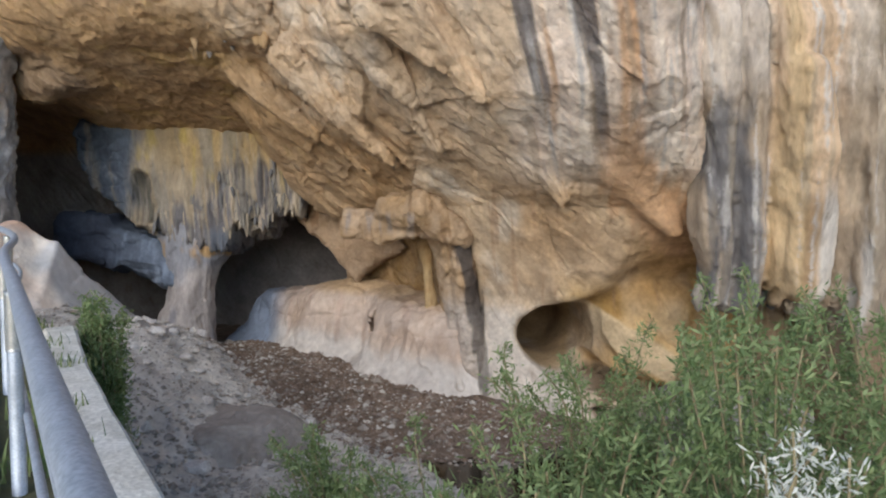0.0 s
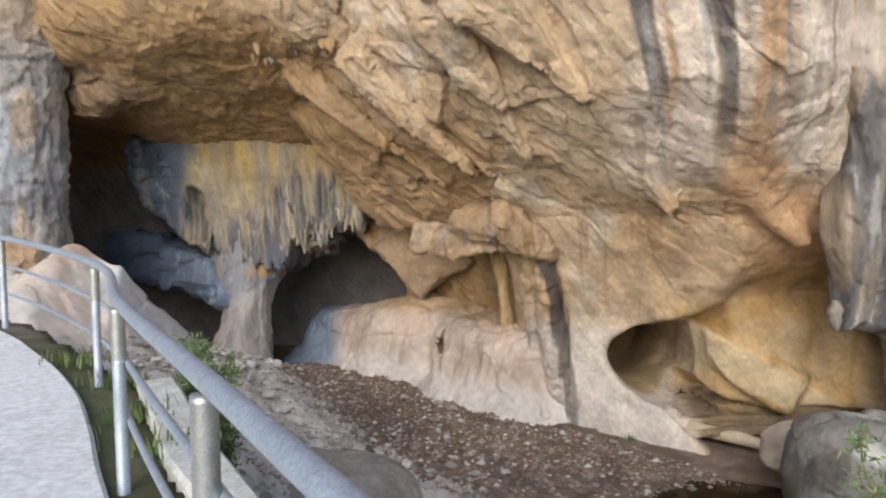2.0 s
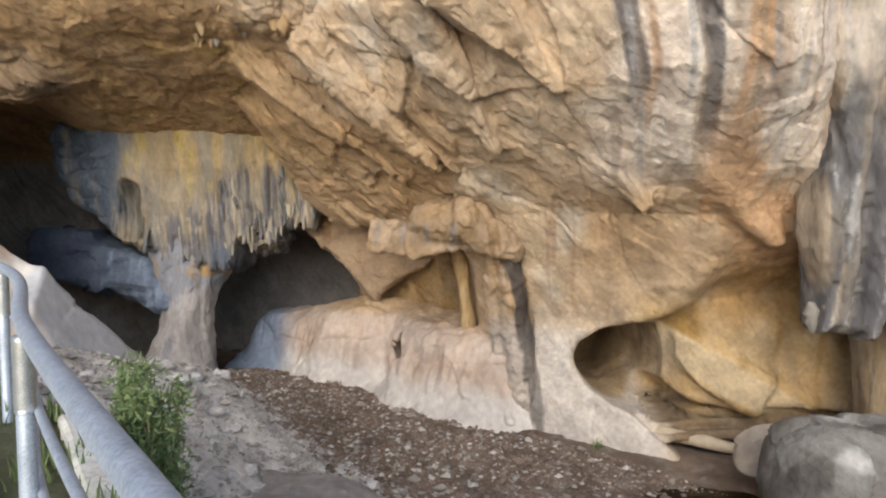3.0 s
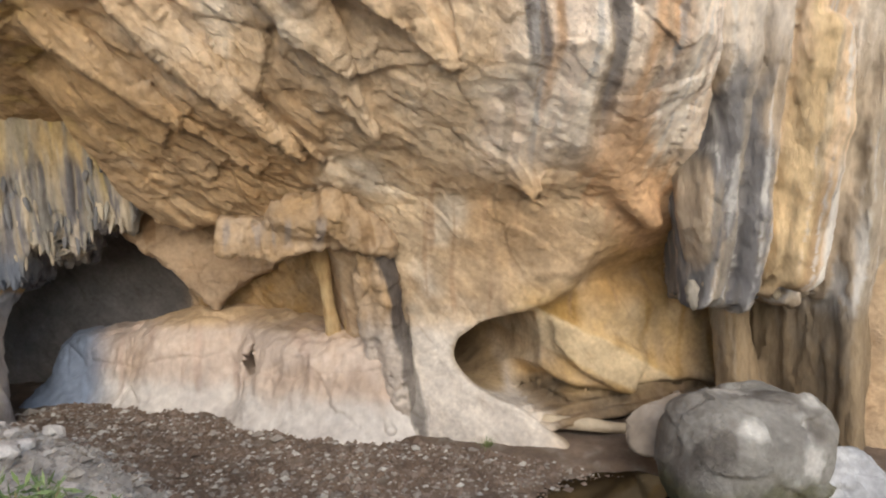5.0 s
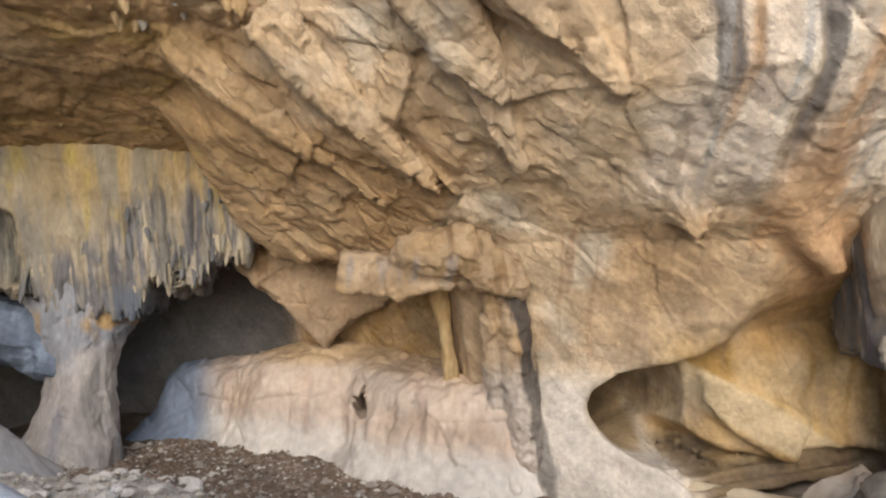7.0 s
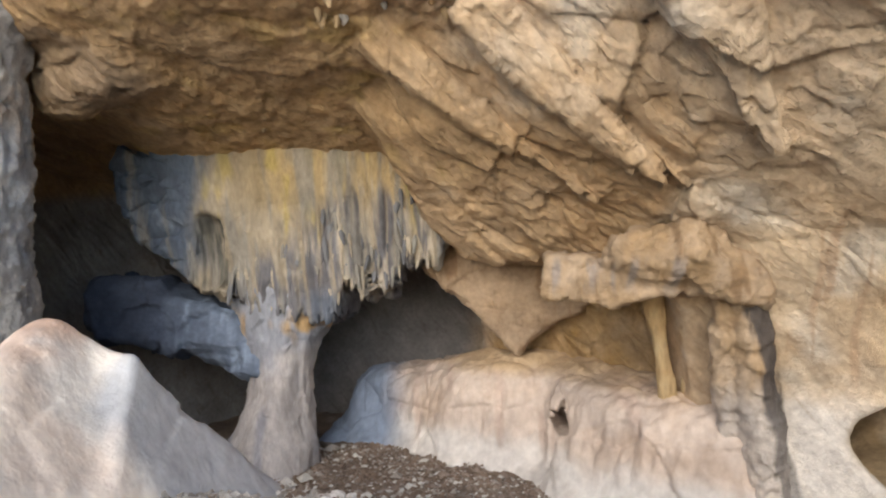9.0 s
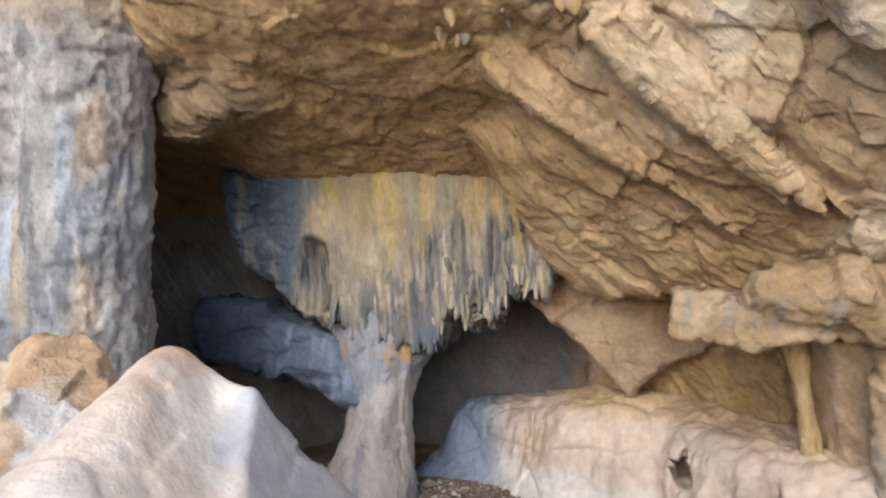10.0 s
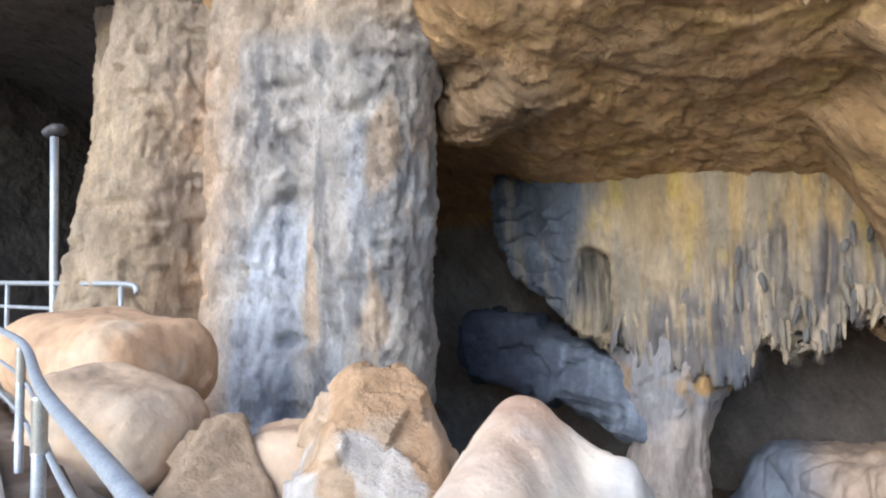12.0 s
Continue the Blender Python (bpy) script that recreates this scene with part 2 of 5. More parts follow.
GALV = plain("galvanised_steel", (0.36, 0.40, 0.45), (0.46, 0.50, 0.55), 14, 0.55, 0.0, 0.6)
BRASS = plain("polished_sleeve", (0.38, 0.39, 0.37), (0.48, 0.48, 0.46), 20, 0.42, 0.0, 0.8)
CONCRETE = plain("path_concrete", (0.62, 0.61, 0.59), (0.73, 0.72, 0.70), 2.5, 0.9, 0.0015)
KERB = plain("lichen_concrete", (0.50, 0.47, 0.40), (0.74, 0.71, 0.64), 4, 0.95, 0.015)


def leaf_material(name, c0, c1):
    m, t, b = nodes_of(name, 0.6)
    g = t.nodes.new("ShaderNodeNewGeometry")
    c = ramp(t, g.outputs["Random Per Island"], [(0.0, c0), (1.0, c1)])
    t.links.new(c, b.inputs["Base Color"])
    b.inputs["Transmission Weight"].default_value = 0.0
    tr = t.nodes.new("ShaderNodeBsdfTranslucent")
    t.links.new(c, tr.inputs["Color"])
    mx = t.nodes.new("ShaderNodeMixShader")
    mx.inputs[0].default_value = 0.3
    t.links.new(b.outputs[0], mx.inputs[1])
    t.links.new(tr.outputs[0], mx.inputs[2])
    t.links.new(mx.outputs[0], t.nodes["Material Output"].inputs["Surface"])
    return m


LEAF = leaf_material("shrub_leaves", (0.12, 0.18, 0.065), (0.29, 0.36, 0.165))
GRASS = leaf_material("grass_blades", (0.10, 0.16, 0.05), (0.26, 0.30, 0.13))
# near-white leaves: the glare of sun on foliage is in their colour
SUNLIT = leaf_material("sunlit_leaves", (0.55, 0.58, 0.50), (0.80, 0.80, 0.74))
TWIG = plain("dry_twigs", (0.20, 0.17, 0.10), (0.36, 0.30, 0.17), 8, 0.9)


# ---- the line of the path and of its railing ----
POSTS = [(2.1, -1.9), (0.70, -0.15), (-0.63, 1.52), (-1.945, 3.19), (-3.26, 4.86), (-4.74, 6.88), (-7.2, 8.78), (-9.0, 9.55), (-11.0, 10.42), (-13.4, 11.6), (-15.8, 12.5)]
LINE = np.array([(6.0, -7.0)] + POSTS + [(-20.0, 14.0), (-40.0, 18.0)])


def path_z(x):
    return 1.17 + 0.34 * step(-3.0, -9.5, x)


def beside(x, y):
    """Distance from the railing's line; positive on the side of the cliff."""
    best, sign = np.full(np.shape(x), 1e9), np.ones(np.shape(x))
    for a, b in zip(LINE[:-1], LINE[1:]):
        d = b - a
        t = np.clip(((x - a[0]) * d[0] + (y - a[1]) * d[1]) / (d @ d), 0, 1)
        ox, oy = x - a[0] - t * d[0], y - a[1] - t * d[1]
        r = np.hypot(ox, oy)
        near = r < best
        best = np.where(near, r, best)
        sign = np.where(near, np.sign(-(d[0] * oy - d[1] * ox)), sign)
    return best * sign


def bed(x, y):
    """The height of the stream bed and its banks."""
    d = beside(x, y)
    pool = np.exp(-(((x - 3.2) / 2.4) ** 2 + ((y - 13.6) / 2.0) ** 2)) + 1.1 * np.exp(-(((x + 1.3) / 1.9) ** 2 + ((y - 12.3) / 1.5) ** 2))
    floor = -2.9 + 0.35 * np.exp(-(((x + 6.5) / 3.5) ** 2 + ((y - 21) / 3.5) ** 2)) - 0.55 * pool
    bank = -0.75 + 1.35 * step(-3.2, -6.5, x) - 0.17 * np.maximum(d, 0) - 0.85 * np.maximum(d - 5.6, 0) + 0.5 * step(-6.8, -9, x) * step(15.5, 13, y)
    bank = bank + 0.35 * np.exp(-(((x + 5.5) / 1.8) ** 2 + ((y - 12.5) / 1.8) ** 2))
    low = smax(bank, floor, 0.35)
    back = path_z(x) - 0.06 - 0.9 * step(60, 200, np.hypot(x, y))
    return np.where(d < 0.35, back, low)


# ---- the cliff and the cave ----
def overhang(z):
    return np.interp(z, (-6, -3.2, -2.4, -1, 0, 1.3, 2.6, 3.8, 5.0, 7.0, 10.0, 16.0), (0.9, 0.85, 1.05, 1.45, 1.4, 0.8, 0.0, -1.7, -3.3, -4.6, -5.3, -6.0))


def inward(x, y):
    """Distance behind the foot of the pale wall."""
    return (x + 8) * 0.619 + (y - 24.5) * 0.786


def cave_f(x, y, z):
    xs = smin(x, 3.4 + 0 * x, 2.0)
    face = (18.0 - 0.8 * xs + overhang(z) + 0.80 * step(3.6, 5.2, x) * np.maximum(z - 3.4, 0) - y) * 0.62
    face = smax(face, (2.3 - 8.0 * step(-1.3, 0.2, x) - z) * 0.8, 0.35)
    face = np.maximum(face, (-6.9 - x) * 0.7 - 0.42 * (z - 5))
    # blades of rock that run down the overhang
    for a, b, ra, rb in (
        ((3.2, 14.9, 3.9), (5.5, 15.5, 1.45), 0.5, 0.04),
        ((1.1, 16.0, 4.6), (2.6, 15.4, 2.5), 0.4, 0.08),
    ):
        face = smin(face, limb(x, y, z, a, b, ra, rb), 0.4)
    for a, b, wide, deep in (
        ((-1.75, 14.9, 6.9), (-0.50, 16.0, 3.85), 1.1, 0.62),
        ((-1.1, 13.9, 7.2), (0.60, 14.3, 4.85), 1.2, 0.55),
        ((-6.0, 18.0, 6.3), (-2.6, 18.6, 3.4), 0.55, 0.14),
        ((-4.2, 16.9, 6.4), (-1.7, 17.3, 3.5), 0.7, 0.22),
    ):
        face = smin(face, blade(x, y, z, a, b, wide, deep), 0.10)
    # the roof over the cave, with its brow
    roof = 4.86 + (22.3 - y) * 0.39 - 0.22 * np.minimum(x + 11.2, 0) + 0.35 * step(-12.6, -14.2, x)
    brow = 16.4 + 0.12 * np.abs(x + 9) - 0.5 * (z - 7) + 0.9 * step(-11.5, -13.2, x)
    top = smax((roof - z) * 0.9, (brow - y) * 0.85, 0.5)
    top = np.maximum(top, x + 3.2)
    # the dark chamber beyond the pillar
    far = np.maximum(np.maximum(9.5 - z + 0.2 * (y - 18), 15.5 - y), x + 19)
    d = smin(smin(face, top, 0.22), far, 0.5)
    # the lumpy lip that hangs where the roof meets the pillar
    d = smin(d, limb(x, y, z, (-12.9, 19.5, 6.3), (-11.3, 18.9, 6.6), 0.75, 0.70), 0.35)
    d = smin(d, limb(x, y, z, (-13.6, 18.8, 7.8), (-12.1, 18.3, 8.3), 0.75, 0.8), 0.4)
    d = smin(d, limb(x, y, z, (-11.3, 18.6, 6.9), (-9.2, 17.0, 7.6), 0.35, 0.3), 0.4)
    d = np.minimum(d, 28.5 - 2.6 * step(-12.5, -15.0, x) - y + 0.3 * np.sin(x * 0.9))
    d = np.minimum(d, 31.5 + x)
    # the back of the nook
    d = smin(d, np.maximum(2.7 - inward(x, y), np.maximum(-4.7 - x, z - 3.2)), 0.4)
    # the low arch on the stream side, its inner bulge and bedding
    alcove = ball(x, y, z, (4.75, 17.4, -1.0), (3.35, 3.0, 1.25))
    alcove = smin(alcove, ball(x, y, z, (5.6, 17.4, -2.0), (2.7, 2.6, 1.3)), 0.3)
    alcove = smin(alcove, ball(x, y, z, (6.2, 15.9, -0.5), (2.6, 2.0, 1.75)), 0.9)
    d = smax(d, -alcove, 0.14 + 1.3 * step(3.3, 4.6, x))
    # the ochre wall inside leans out again over the bedding, with a pale wedge on it
    inner = smax(17.35 + 0.22 * np.maximum(5.0 - x, 0) ** 2 - 0.11 * np.maximum(z + 1.6, 0) ** 2 - y, -1.95 - 0.06 * (x - 5) - z, 0.15)
    inner = smax(np.maximum(inner, 3.2 - x), z - 0.5, 0.9)
    d = smin(d, inner, 0.5)
    wedge = slab_box(x, y, z, (4.7, 17.85, -1.1), (1.3, 0.75, 0.5), -8, -27, 0.12)
    d = smin(d, wedge, 0.3)
    for k in range(3):
        d = smin(d, slab_box(x, y, z, (5.8 + 0.2 * k, 18.95 + 0.1 * (k % 2) - 0.1 * k, -2.14 - 0.22 * k), (3.4, 1.35, 0.10), 4 + k, 1, 0.04), 0.06)
    d = smax(d, -limb(x, y, z, (2.75, 17.3, -1.05), (2.0, 22.0, -0.95), 0.78, 1.1), 0.22 + 1.1 * step(2.7, 3.7, x))
    # the closing flank on the far right
    d = np.minimum(d, (12.5 - x) * 0.8 + (y - 9) * 0.25)
    return d


def brokenness(p):
    """How splintered the face is: most under the overhang, least on the washed lower cliff."""
    x, y, z = p.T
    rough = step(0.9, 2.6, z) * (0.32 + 0.68 * step(1.5, -1.5, x)) * step(6.5, 4.0, x) + 0.12
    return np.maximum(rough, 1.1 * step(1.6, 2.4, inward(x, y)) * step(0.6, -0.2, x) * step(-5.2, -4.6, x) * step(-1.2, -0.6, z))


def cave_relief(p, n):
    x, y, z = p.T
    q = p @ GRAIN.T
    w = q + 0.3 * np.stack([vnoise(p, 1.5, 3), vnoise(p, 1.5, 4), vnoise(p, 1.5, 5)], 1)
    a, gap = facets(w, (4.6, 1.7, 2.0), 11)
    b, gap2 = facets(w, (1.5, 0.5, 0.7), 21)
    c, gap3 = facets(w, (0.5, 0.2, 0.3), 25)
    rough = brokenness(p)
    roof = step(-4.5, -7.0, x)
    rough = rough * (1 - 0.55 * roof)
    lay = vnoise(q, (2.5, 0.16, 0.5), 45) * 0.05
    ridge = 1 - np.abs(fbm(q, (3.0, 0.9, 1.2), 3, 47)) * 2
    lip = np.exp(-(((x + 12.2) / 1.6) ** 2 + ((y - 18.9) / 1.0) ** 2 + ((z - 6.9) / 1.5) ** 2))
    return lip * (0.24 * facets(p, (1.1, 1.1, 0.9), 49)[0] + 0.05 * facets(p, 0.3, 50)[0] + 0.10 * fbm(p, 0.5, 3, 52)) + rough * (0.17 * a + 0.075 * b + 0.04 * c - 0.03 * np.exp(-gap * 18) + 0.07 * ridge + lay) + 0.12 * fbm(p, 1.8, 4, 31) + 0.045 * fbm(p, 0.35, 3, 41) + step(2.8, 4.0, z) * step(0.9, 1.8, x) * 0.09 * (np.abs(streaks(p, 48, 0.45, 4.0, 0.27)) * 2 - 0.5)


def streaks(p, k, width=0.35, tall=5.0, shear=0.0):
    q = p.copy()
    q[:, 0] += shear * p[:, 2]
    q[:, 0] += 0.06 * vnoise(p, 1.2, k + 7)
    return fbm(q, (width, 3.0, tall), 3, k)


def stain_band(p):
    """The black drip stain that runs down the rib to the ground."""
    x, y, z = p.T
    c = 0.05 + 0.15 * (1.6 - z) + 0.06 * fbm(p, 0.7, 3, 245)
    w = 0.27 - 0.025 * (1.6 - z) + 0.05 * vnoise(p, (1, 1, 0.5), 249)
    return step(1.25, 0.75, np.abs(x - c) / w + 0.8 * streaks(p, 247, 0.10, 1.0)) * step(2.0, 1.4, z) * step(17, 17.4, y) * (0.62 + 0.26 * step(-1.6, 0.2, z))


def cave_paint(p, n):
    x, y, z = p.T
    c = mix(flat(p, (0.50, 0.385, 0.265)), (0.60, 0.475, 0.345), step(2.2, 5.0, z))
    c = mix(c, mix(flat(p, (0.42, 0.275, 0.15)), (0.50, 0.345, 0.205), step(2.2, 5.0, z)), 0.40 + 1.0 * fbm(p, 2.2, 4, 51))
    c = mix(c, mix(flat(p, (0.54, 0.455, 0.36)), (0.65, 0.56, 0.45), step(2.2, 5.0, z)), step(0.05, 0.6, fbm(p, 1.1, 4, 57)))
    roof = step(-4.0, -6.5, x + 0.5 * (z - 5)) * step(3.5, 5.0, z)
    c = mix(c, (0.42, 0.275, 0.125), 0.8 * roof * (0.75 + 0.5 * fbm(p, 0.8, 3, 61)))
    c = mix(c, (0.50, 0.38, 0.10), 0.5 * roof * step(0.15, 0.5, fbm(p, 0.6, 3, 63)))
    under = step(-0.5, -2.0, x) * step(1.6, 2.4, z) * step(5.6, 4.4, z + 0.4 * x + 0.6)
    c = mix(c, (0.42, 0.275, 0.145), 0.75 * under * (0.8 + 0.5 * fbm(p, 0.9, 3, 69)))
    # ochre alcove
    alc = step(2.2, 3.2, x) * step(9.5, 8.5, x) * step(1.3, -0.1, z + 0.35 * fbm(p, 0.8, 3, 64)) * step(-2.5, -2.0, z)
    c = mix(c, (0.50, 0.33, 0.13), 0.85 * alc * (0.7 + 0.6 * fbm(p, 0.9, 3, 65)))
    c = mix(c, (0.34, 0.20, 0.06), alc * 0.8 * step(0.1, 0.5, streaks(p, 66, 0.5, 1.5)))
    leaf = np.abs(x - 4.75 + 1.2 * (z + 1.15)) / 2.4 + np.abs(z + 1.15 + 0.5 * (x - 4.75)) / 0.55
    c = mix(c, (0.56, 0.44, 0.28), 0.9 * alc * step(1.15, 0.85, leaf + 0.2 * fbm(p, 0.4, 3, 62)))
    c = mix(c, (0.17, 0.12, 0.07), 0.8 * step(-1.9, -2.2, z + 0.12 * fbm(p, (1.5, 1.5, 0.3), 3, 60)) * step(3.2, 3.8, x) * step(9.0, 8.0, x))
    c = mix(c, (0.40, 0.24, 0.09), 0.8 * step(3.6, 5.0, x) * step(8.5, 7.5, x) * step(-0.2, 0.4, z) * step(2.6, 1.6, z + 0.3 * (x - 5)))
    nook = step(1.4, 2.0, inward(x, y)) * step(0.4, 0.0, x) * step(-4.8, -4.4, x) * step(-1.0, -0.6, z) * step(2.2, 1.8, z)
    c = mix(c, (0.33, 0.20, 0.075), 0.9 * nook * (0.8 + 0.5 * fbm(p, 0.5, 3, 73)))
    tunnel = limb(x, y, z, (2.75, 17.3, -1.05), (2.0, 22.0, -0.95), 0.78, 1.1)
    # drip stains, orange and nearly black, on the high face
    high = step(2.8, 4.0, z) * step(0.9, 1.8, x)
    c = mix(c, (0.82, 0.73, 0.64), 0.95 * high)
    c = mix(c, (0.80, 0.66, 0.55), high * 0.8 * step(0.0, 0.3, streaks(p, 72, 0.22, 5.0, 0.27)))
    c = mix(c, (0.56, 0.33, 0.17), high * 0.85 * step(0.1, 0.5, streaks(p, 71, 0.4, 6.0, 0.27)))
    for cx, w, low in ((1.95, 0.18, 4.5), (3.0, 0.15, 3.6)):
        band = np.abs(x + 0.27 * (z - 3.82) - cx - 0.12 * fbm(p, (3, 3, 1.5), 2, 77)) / w
        c = mix(c, (0.13, 0.12, 0.125), step(1.25, 0.7, band + 0.9 * streaks(p, 79, 0.09, 1.6, 0.27)) * step(low, low + 0.5, z) * 0.85)
    c = mix(c, (0.36, 0.27, 0.19), high * 0.6 * step(0.25, 0.45, streaks(p, 85, 0.16, 4.0, 0.27)))
    c = mix(c, (0.45, 0.44, 0.44), high * 0.6 * step(0.25, 0.4, streaks(p, 87, 0.12, 3.0, 0.27)))
    thin = step(-0.6, 0.3, x) * step(-0.4, 0.4, z) * step(4.2, 3.2, z)
    c = mix(c, (0.36, 0.23, 0.14), thin * 0.55 * step(0.25, 0.45, streaks(p, 88, 0.14, 2.2, 0.1)))
    c = mix(c, (0.30, 0.22, 0.15), 0.5 * step(0.25, 0.6, streaks(p, 83, 0.5, 5, 0.27)) * step(0.0, 1.0, x))
    # pale foot of the cliff beside the arch
    foot = step(0.0, -0.7, z + 0.25 * fbm(p, 0.8, 3, 68)) * step(3.9, 2.9, x) * step(0.0, 0.5, x)
    c = mix(c, (0.64, 0.585, 0.52), 0.9 * foot)
    # brown tunnel rock, darkened in colour for the shade of its depth
    c = mix(c, (0.30, 0.205, 0.10), 0.9 * step(0.35, 0.1, tunnel) * step(17.9, 18.4, y) * step(-2.3, -1.9, z))
    lip = np.abs((x - 3.2) * 0.73 + (z - 3.9) * 0.68 + 0.25 * fbm(p, 0.6, 3, 90)) / 0.75
    c = mix(c, (0.60, 0.38, 0.22), 0.85 * step(1.0, 0.4, lip + 0.5 * streaks(p, 92, 0.16, 1.5)) * step(2.8, 3.4, x) * step(6.0, 5.6, x) * step(1.2, 1.6, z))
    c = mix(c, (0.045, 0.042, 0.045), stain_band(p))
    # the far chamber's darkness, painted into the rock
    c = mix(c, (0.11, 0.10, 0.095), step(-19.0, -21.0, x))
    # grey depth of the cave: its shade is put into the rock colour
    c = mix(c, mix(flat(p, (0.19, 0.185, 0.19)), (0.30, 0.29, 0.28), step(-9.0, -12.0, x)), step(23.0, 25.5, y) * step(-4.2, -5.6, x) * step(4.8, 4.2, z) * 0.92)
    lip = np.exp(-(((x + 12.2) / 1.4) ** 2 + ((y - 18.9) / 1.0) ** 2 + ((z - 6.8) / 1.4) ** 2))
    c = mix(c, (0.27, 0.20, 0.14), 0.8 * step(0.2, 0.5, lip + 0.2 * fbm(p, 0.5, 3, 99)))
    return np.c_[c, np.clip(brokenness(p), 0.12, 1.0)]


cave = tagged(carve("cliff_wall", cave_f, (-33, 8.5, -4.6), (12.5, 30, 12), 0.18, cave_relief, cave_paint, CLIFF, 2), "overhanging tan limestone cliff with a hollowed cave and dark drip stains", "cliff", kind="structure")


# ---- the great pillar beside the cave ----
def pillar_f(x, y, z):
    d = slab_box(x, y, z, (-19.4, 20.0, 4), (3.3, 2.2, 9), 8, 0, 1.2)
    d = smin(d, limb(x, y, z, (-14.3, 18.0, -2), (-14.25, 18.2, 9), 1.12, 1.05), 0.6)
    d = smin(d, limb(x, y, z, (-16.6, 17.6, -2), (-16.4, 18.0, 9), 1.2, 1.2), 0.7)
    d = smin(d, limb(x, y, z, (-15.2, 18.4, 6.6), (-12.8, 17.9, 9.0), 0.7, 1.1), 0.9)
    d = smin(d, limb(x, y, z, (-20.0, 17.2, -1), (-19.2, 17.8, 10), 1.7, 1.0), 0.8)
    d = smin(d, limb(x, y, z, (-21.2, 17.8, 0), (-19.9, 17.9, 7.5), 1.1, 0.9), 0.6)
    d = smax(d, -limb(x, y, z, (-17.7, 16.4, 7.6), (-17.2, 16.2, 11), 0.35, 0.9), 0.3)
    d = smax(d, -limb(x, y, z, (-15.1, 16.9, 7.4), (-14.3, 16.7, 6.6), 0.16, 0.14), 0.15)
    return d


def pillar_relief(p, n):
    flute = fbm(p, (0.8, 0.8, 6.0), 3, 101)
    pits = step(0.45, 0.75, vnoise(p, (0.5, 0.6, 0.2), 107))
    warts = np.maximum(fbm(p, (0.10, 0.10, 0.14), 2, 115), -0.2)
    slots = step(0.55, 0.8, vnoise(p, (0.9, 0.9, 0.28), 109))
    plates, gap = facets(p, (0.9, 0.9, 2.0), 117)
    return 0.15 * flute + 0.13 * fbm(p, 1.5, 3, 111) + 0.06 * plates - 0.02 * np.exp(-gap * 16) + 0.045 * facets(p, (0.28, 0.28, 0.5), 119)[0] + 0.075 * warts - 0.07 * pits * step(2, 3, p[:, 2]) - 0.12 * slots


def pillar_paint(p, n):
    x, y, z = p.T
    c = flat(p, (0.52, 0.50, 0.49))
    c = mix(c, (0.47, 0.51, 0.58), 0.8 * step(-0.05, 0.3, streaks(p, 121, 0.6, 4)))
    c = mix(c, (0.23, 0.235, 0.26), 0.75 * step(0.02, 0.35, streaks(p, 125, 0.20, 1.4)) * step(-16.4, -15.9, x))
    c = mix(c, (0.20, 0.20, 0.215), 0.6 * step(0.25, 0.5, fbm(p, (0.16, 0.16, 0.2), 3, 127)))
    c = mix(c, (0.62, 0.60, 0.575), 0.8 * step(0.2, 0.45, streaks(p, 133, 0.35, 1.2)))
    pale = np.abs(x + 15.6 + 0.15 * np.sin(z * 1.1)) / 0.5 + 0.7 * streaks(p, 135, 0.15, 1.2)
    c = mix(c, (0.60, 0.66, 0.78), 0.9 * step(1.1, 0.6, pale) * step(4.6, 3.6, z))
    for cx, cz, w, h in ((-13.5, 5.3, 0.3, 0.9), (-13.6, 2.5, 0.22, 1.0), (-14.9, 3.0, 0.25, 1.2), (-16.4, 7.2, 0.3, 1.4)):
        spot = np.hypot((x - cx) / w, (z - cz) / h) + 0.9 * streaks(p, 131, 0.18, 1.0)
        c = mix(c, (0.62, 0.47, 0.33), 0.65 * step(1.15, 0.6, spot))
    c = mix(c, (0.60, 0.45, 0.33), step(-15.9, -16.9, x + 0.3 * fbm(p, 0.8, 3, 143)) * (0.8 + 0.5 * fbm(p, 1.0, 3, 137)))
    c = mix(c, (0.47, 0.39, 0.28), step(-17.9, -18.8, x + 0.3 * fbm(p, 0.8, 3, 145)) * 0.6)
    return mix(c, (0.52, 0.43, 0.34), step(6.9, 7.7, z + 0.6 * fbm(p, 1, 2, 139)))


tagged(carve("rock_pillar", pillar_f, (-23, 14.5, -3.2), (-11, 22.5, 12), 0.13, pillar_relief, pillar_paint, WEATHERED, 1), "broad blue-grey limestone pillar with orange drip stains", "rock pillar")


# ---- the flowstone curtain, the block under it and the column that carries it ----
HEM_X = (-14.3, -14.1, -13.45, -12.5, -11.9, -11.0, -10.6, -9.5, -8.7, -8.45, -8.05, -7.75, -7.0, -6.7, -6.0, -5.5)
HEM_Z = (5.0, 4.25, 3.1, 2.25, 1.85, 1.4, 1.15, 0.95, 0.80, 0.9, 1.85, 1.4, 1.55, 2.05, 2.15, 2.5)


def hem(x):
    return np.interp(x, HEM_X, HEM_Z)


def fringe(x):
    """The height below which the curtain breaks up into hanging ribs."""
    return np.interp(x, (-11.6, -10.9, -9.6, -8.6, -7.6, -6.4), (1.6, 2.2, 2.7, 3.6, 4.2, 3.9))


def curtain_front(x, z):
    return 22.0 + 0.10 * np.maximum(-11 - x, 0) ** 1.5 + 0.14 * (5 - z) - 0.15 * np.cos((x + 9.6) * 0.7) + 0.3 * step(5.0, 5.6, z)


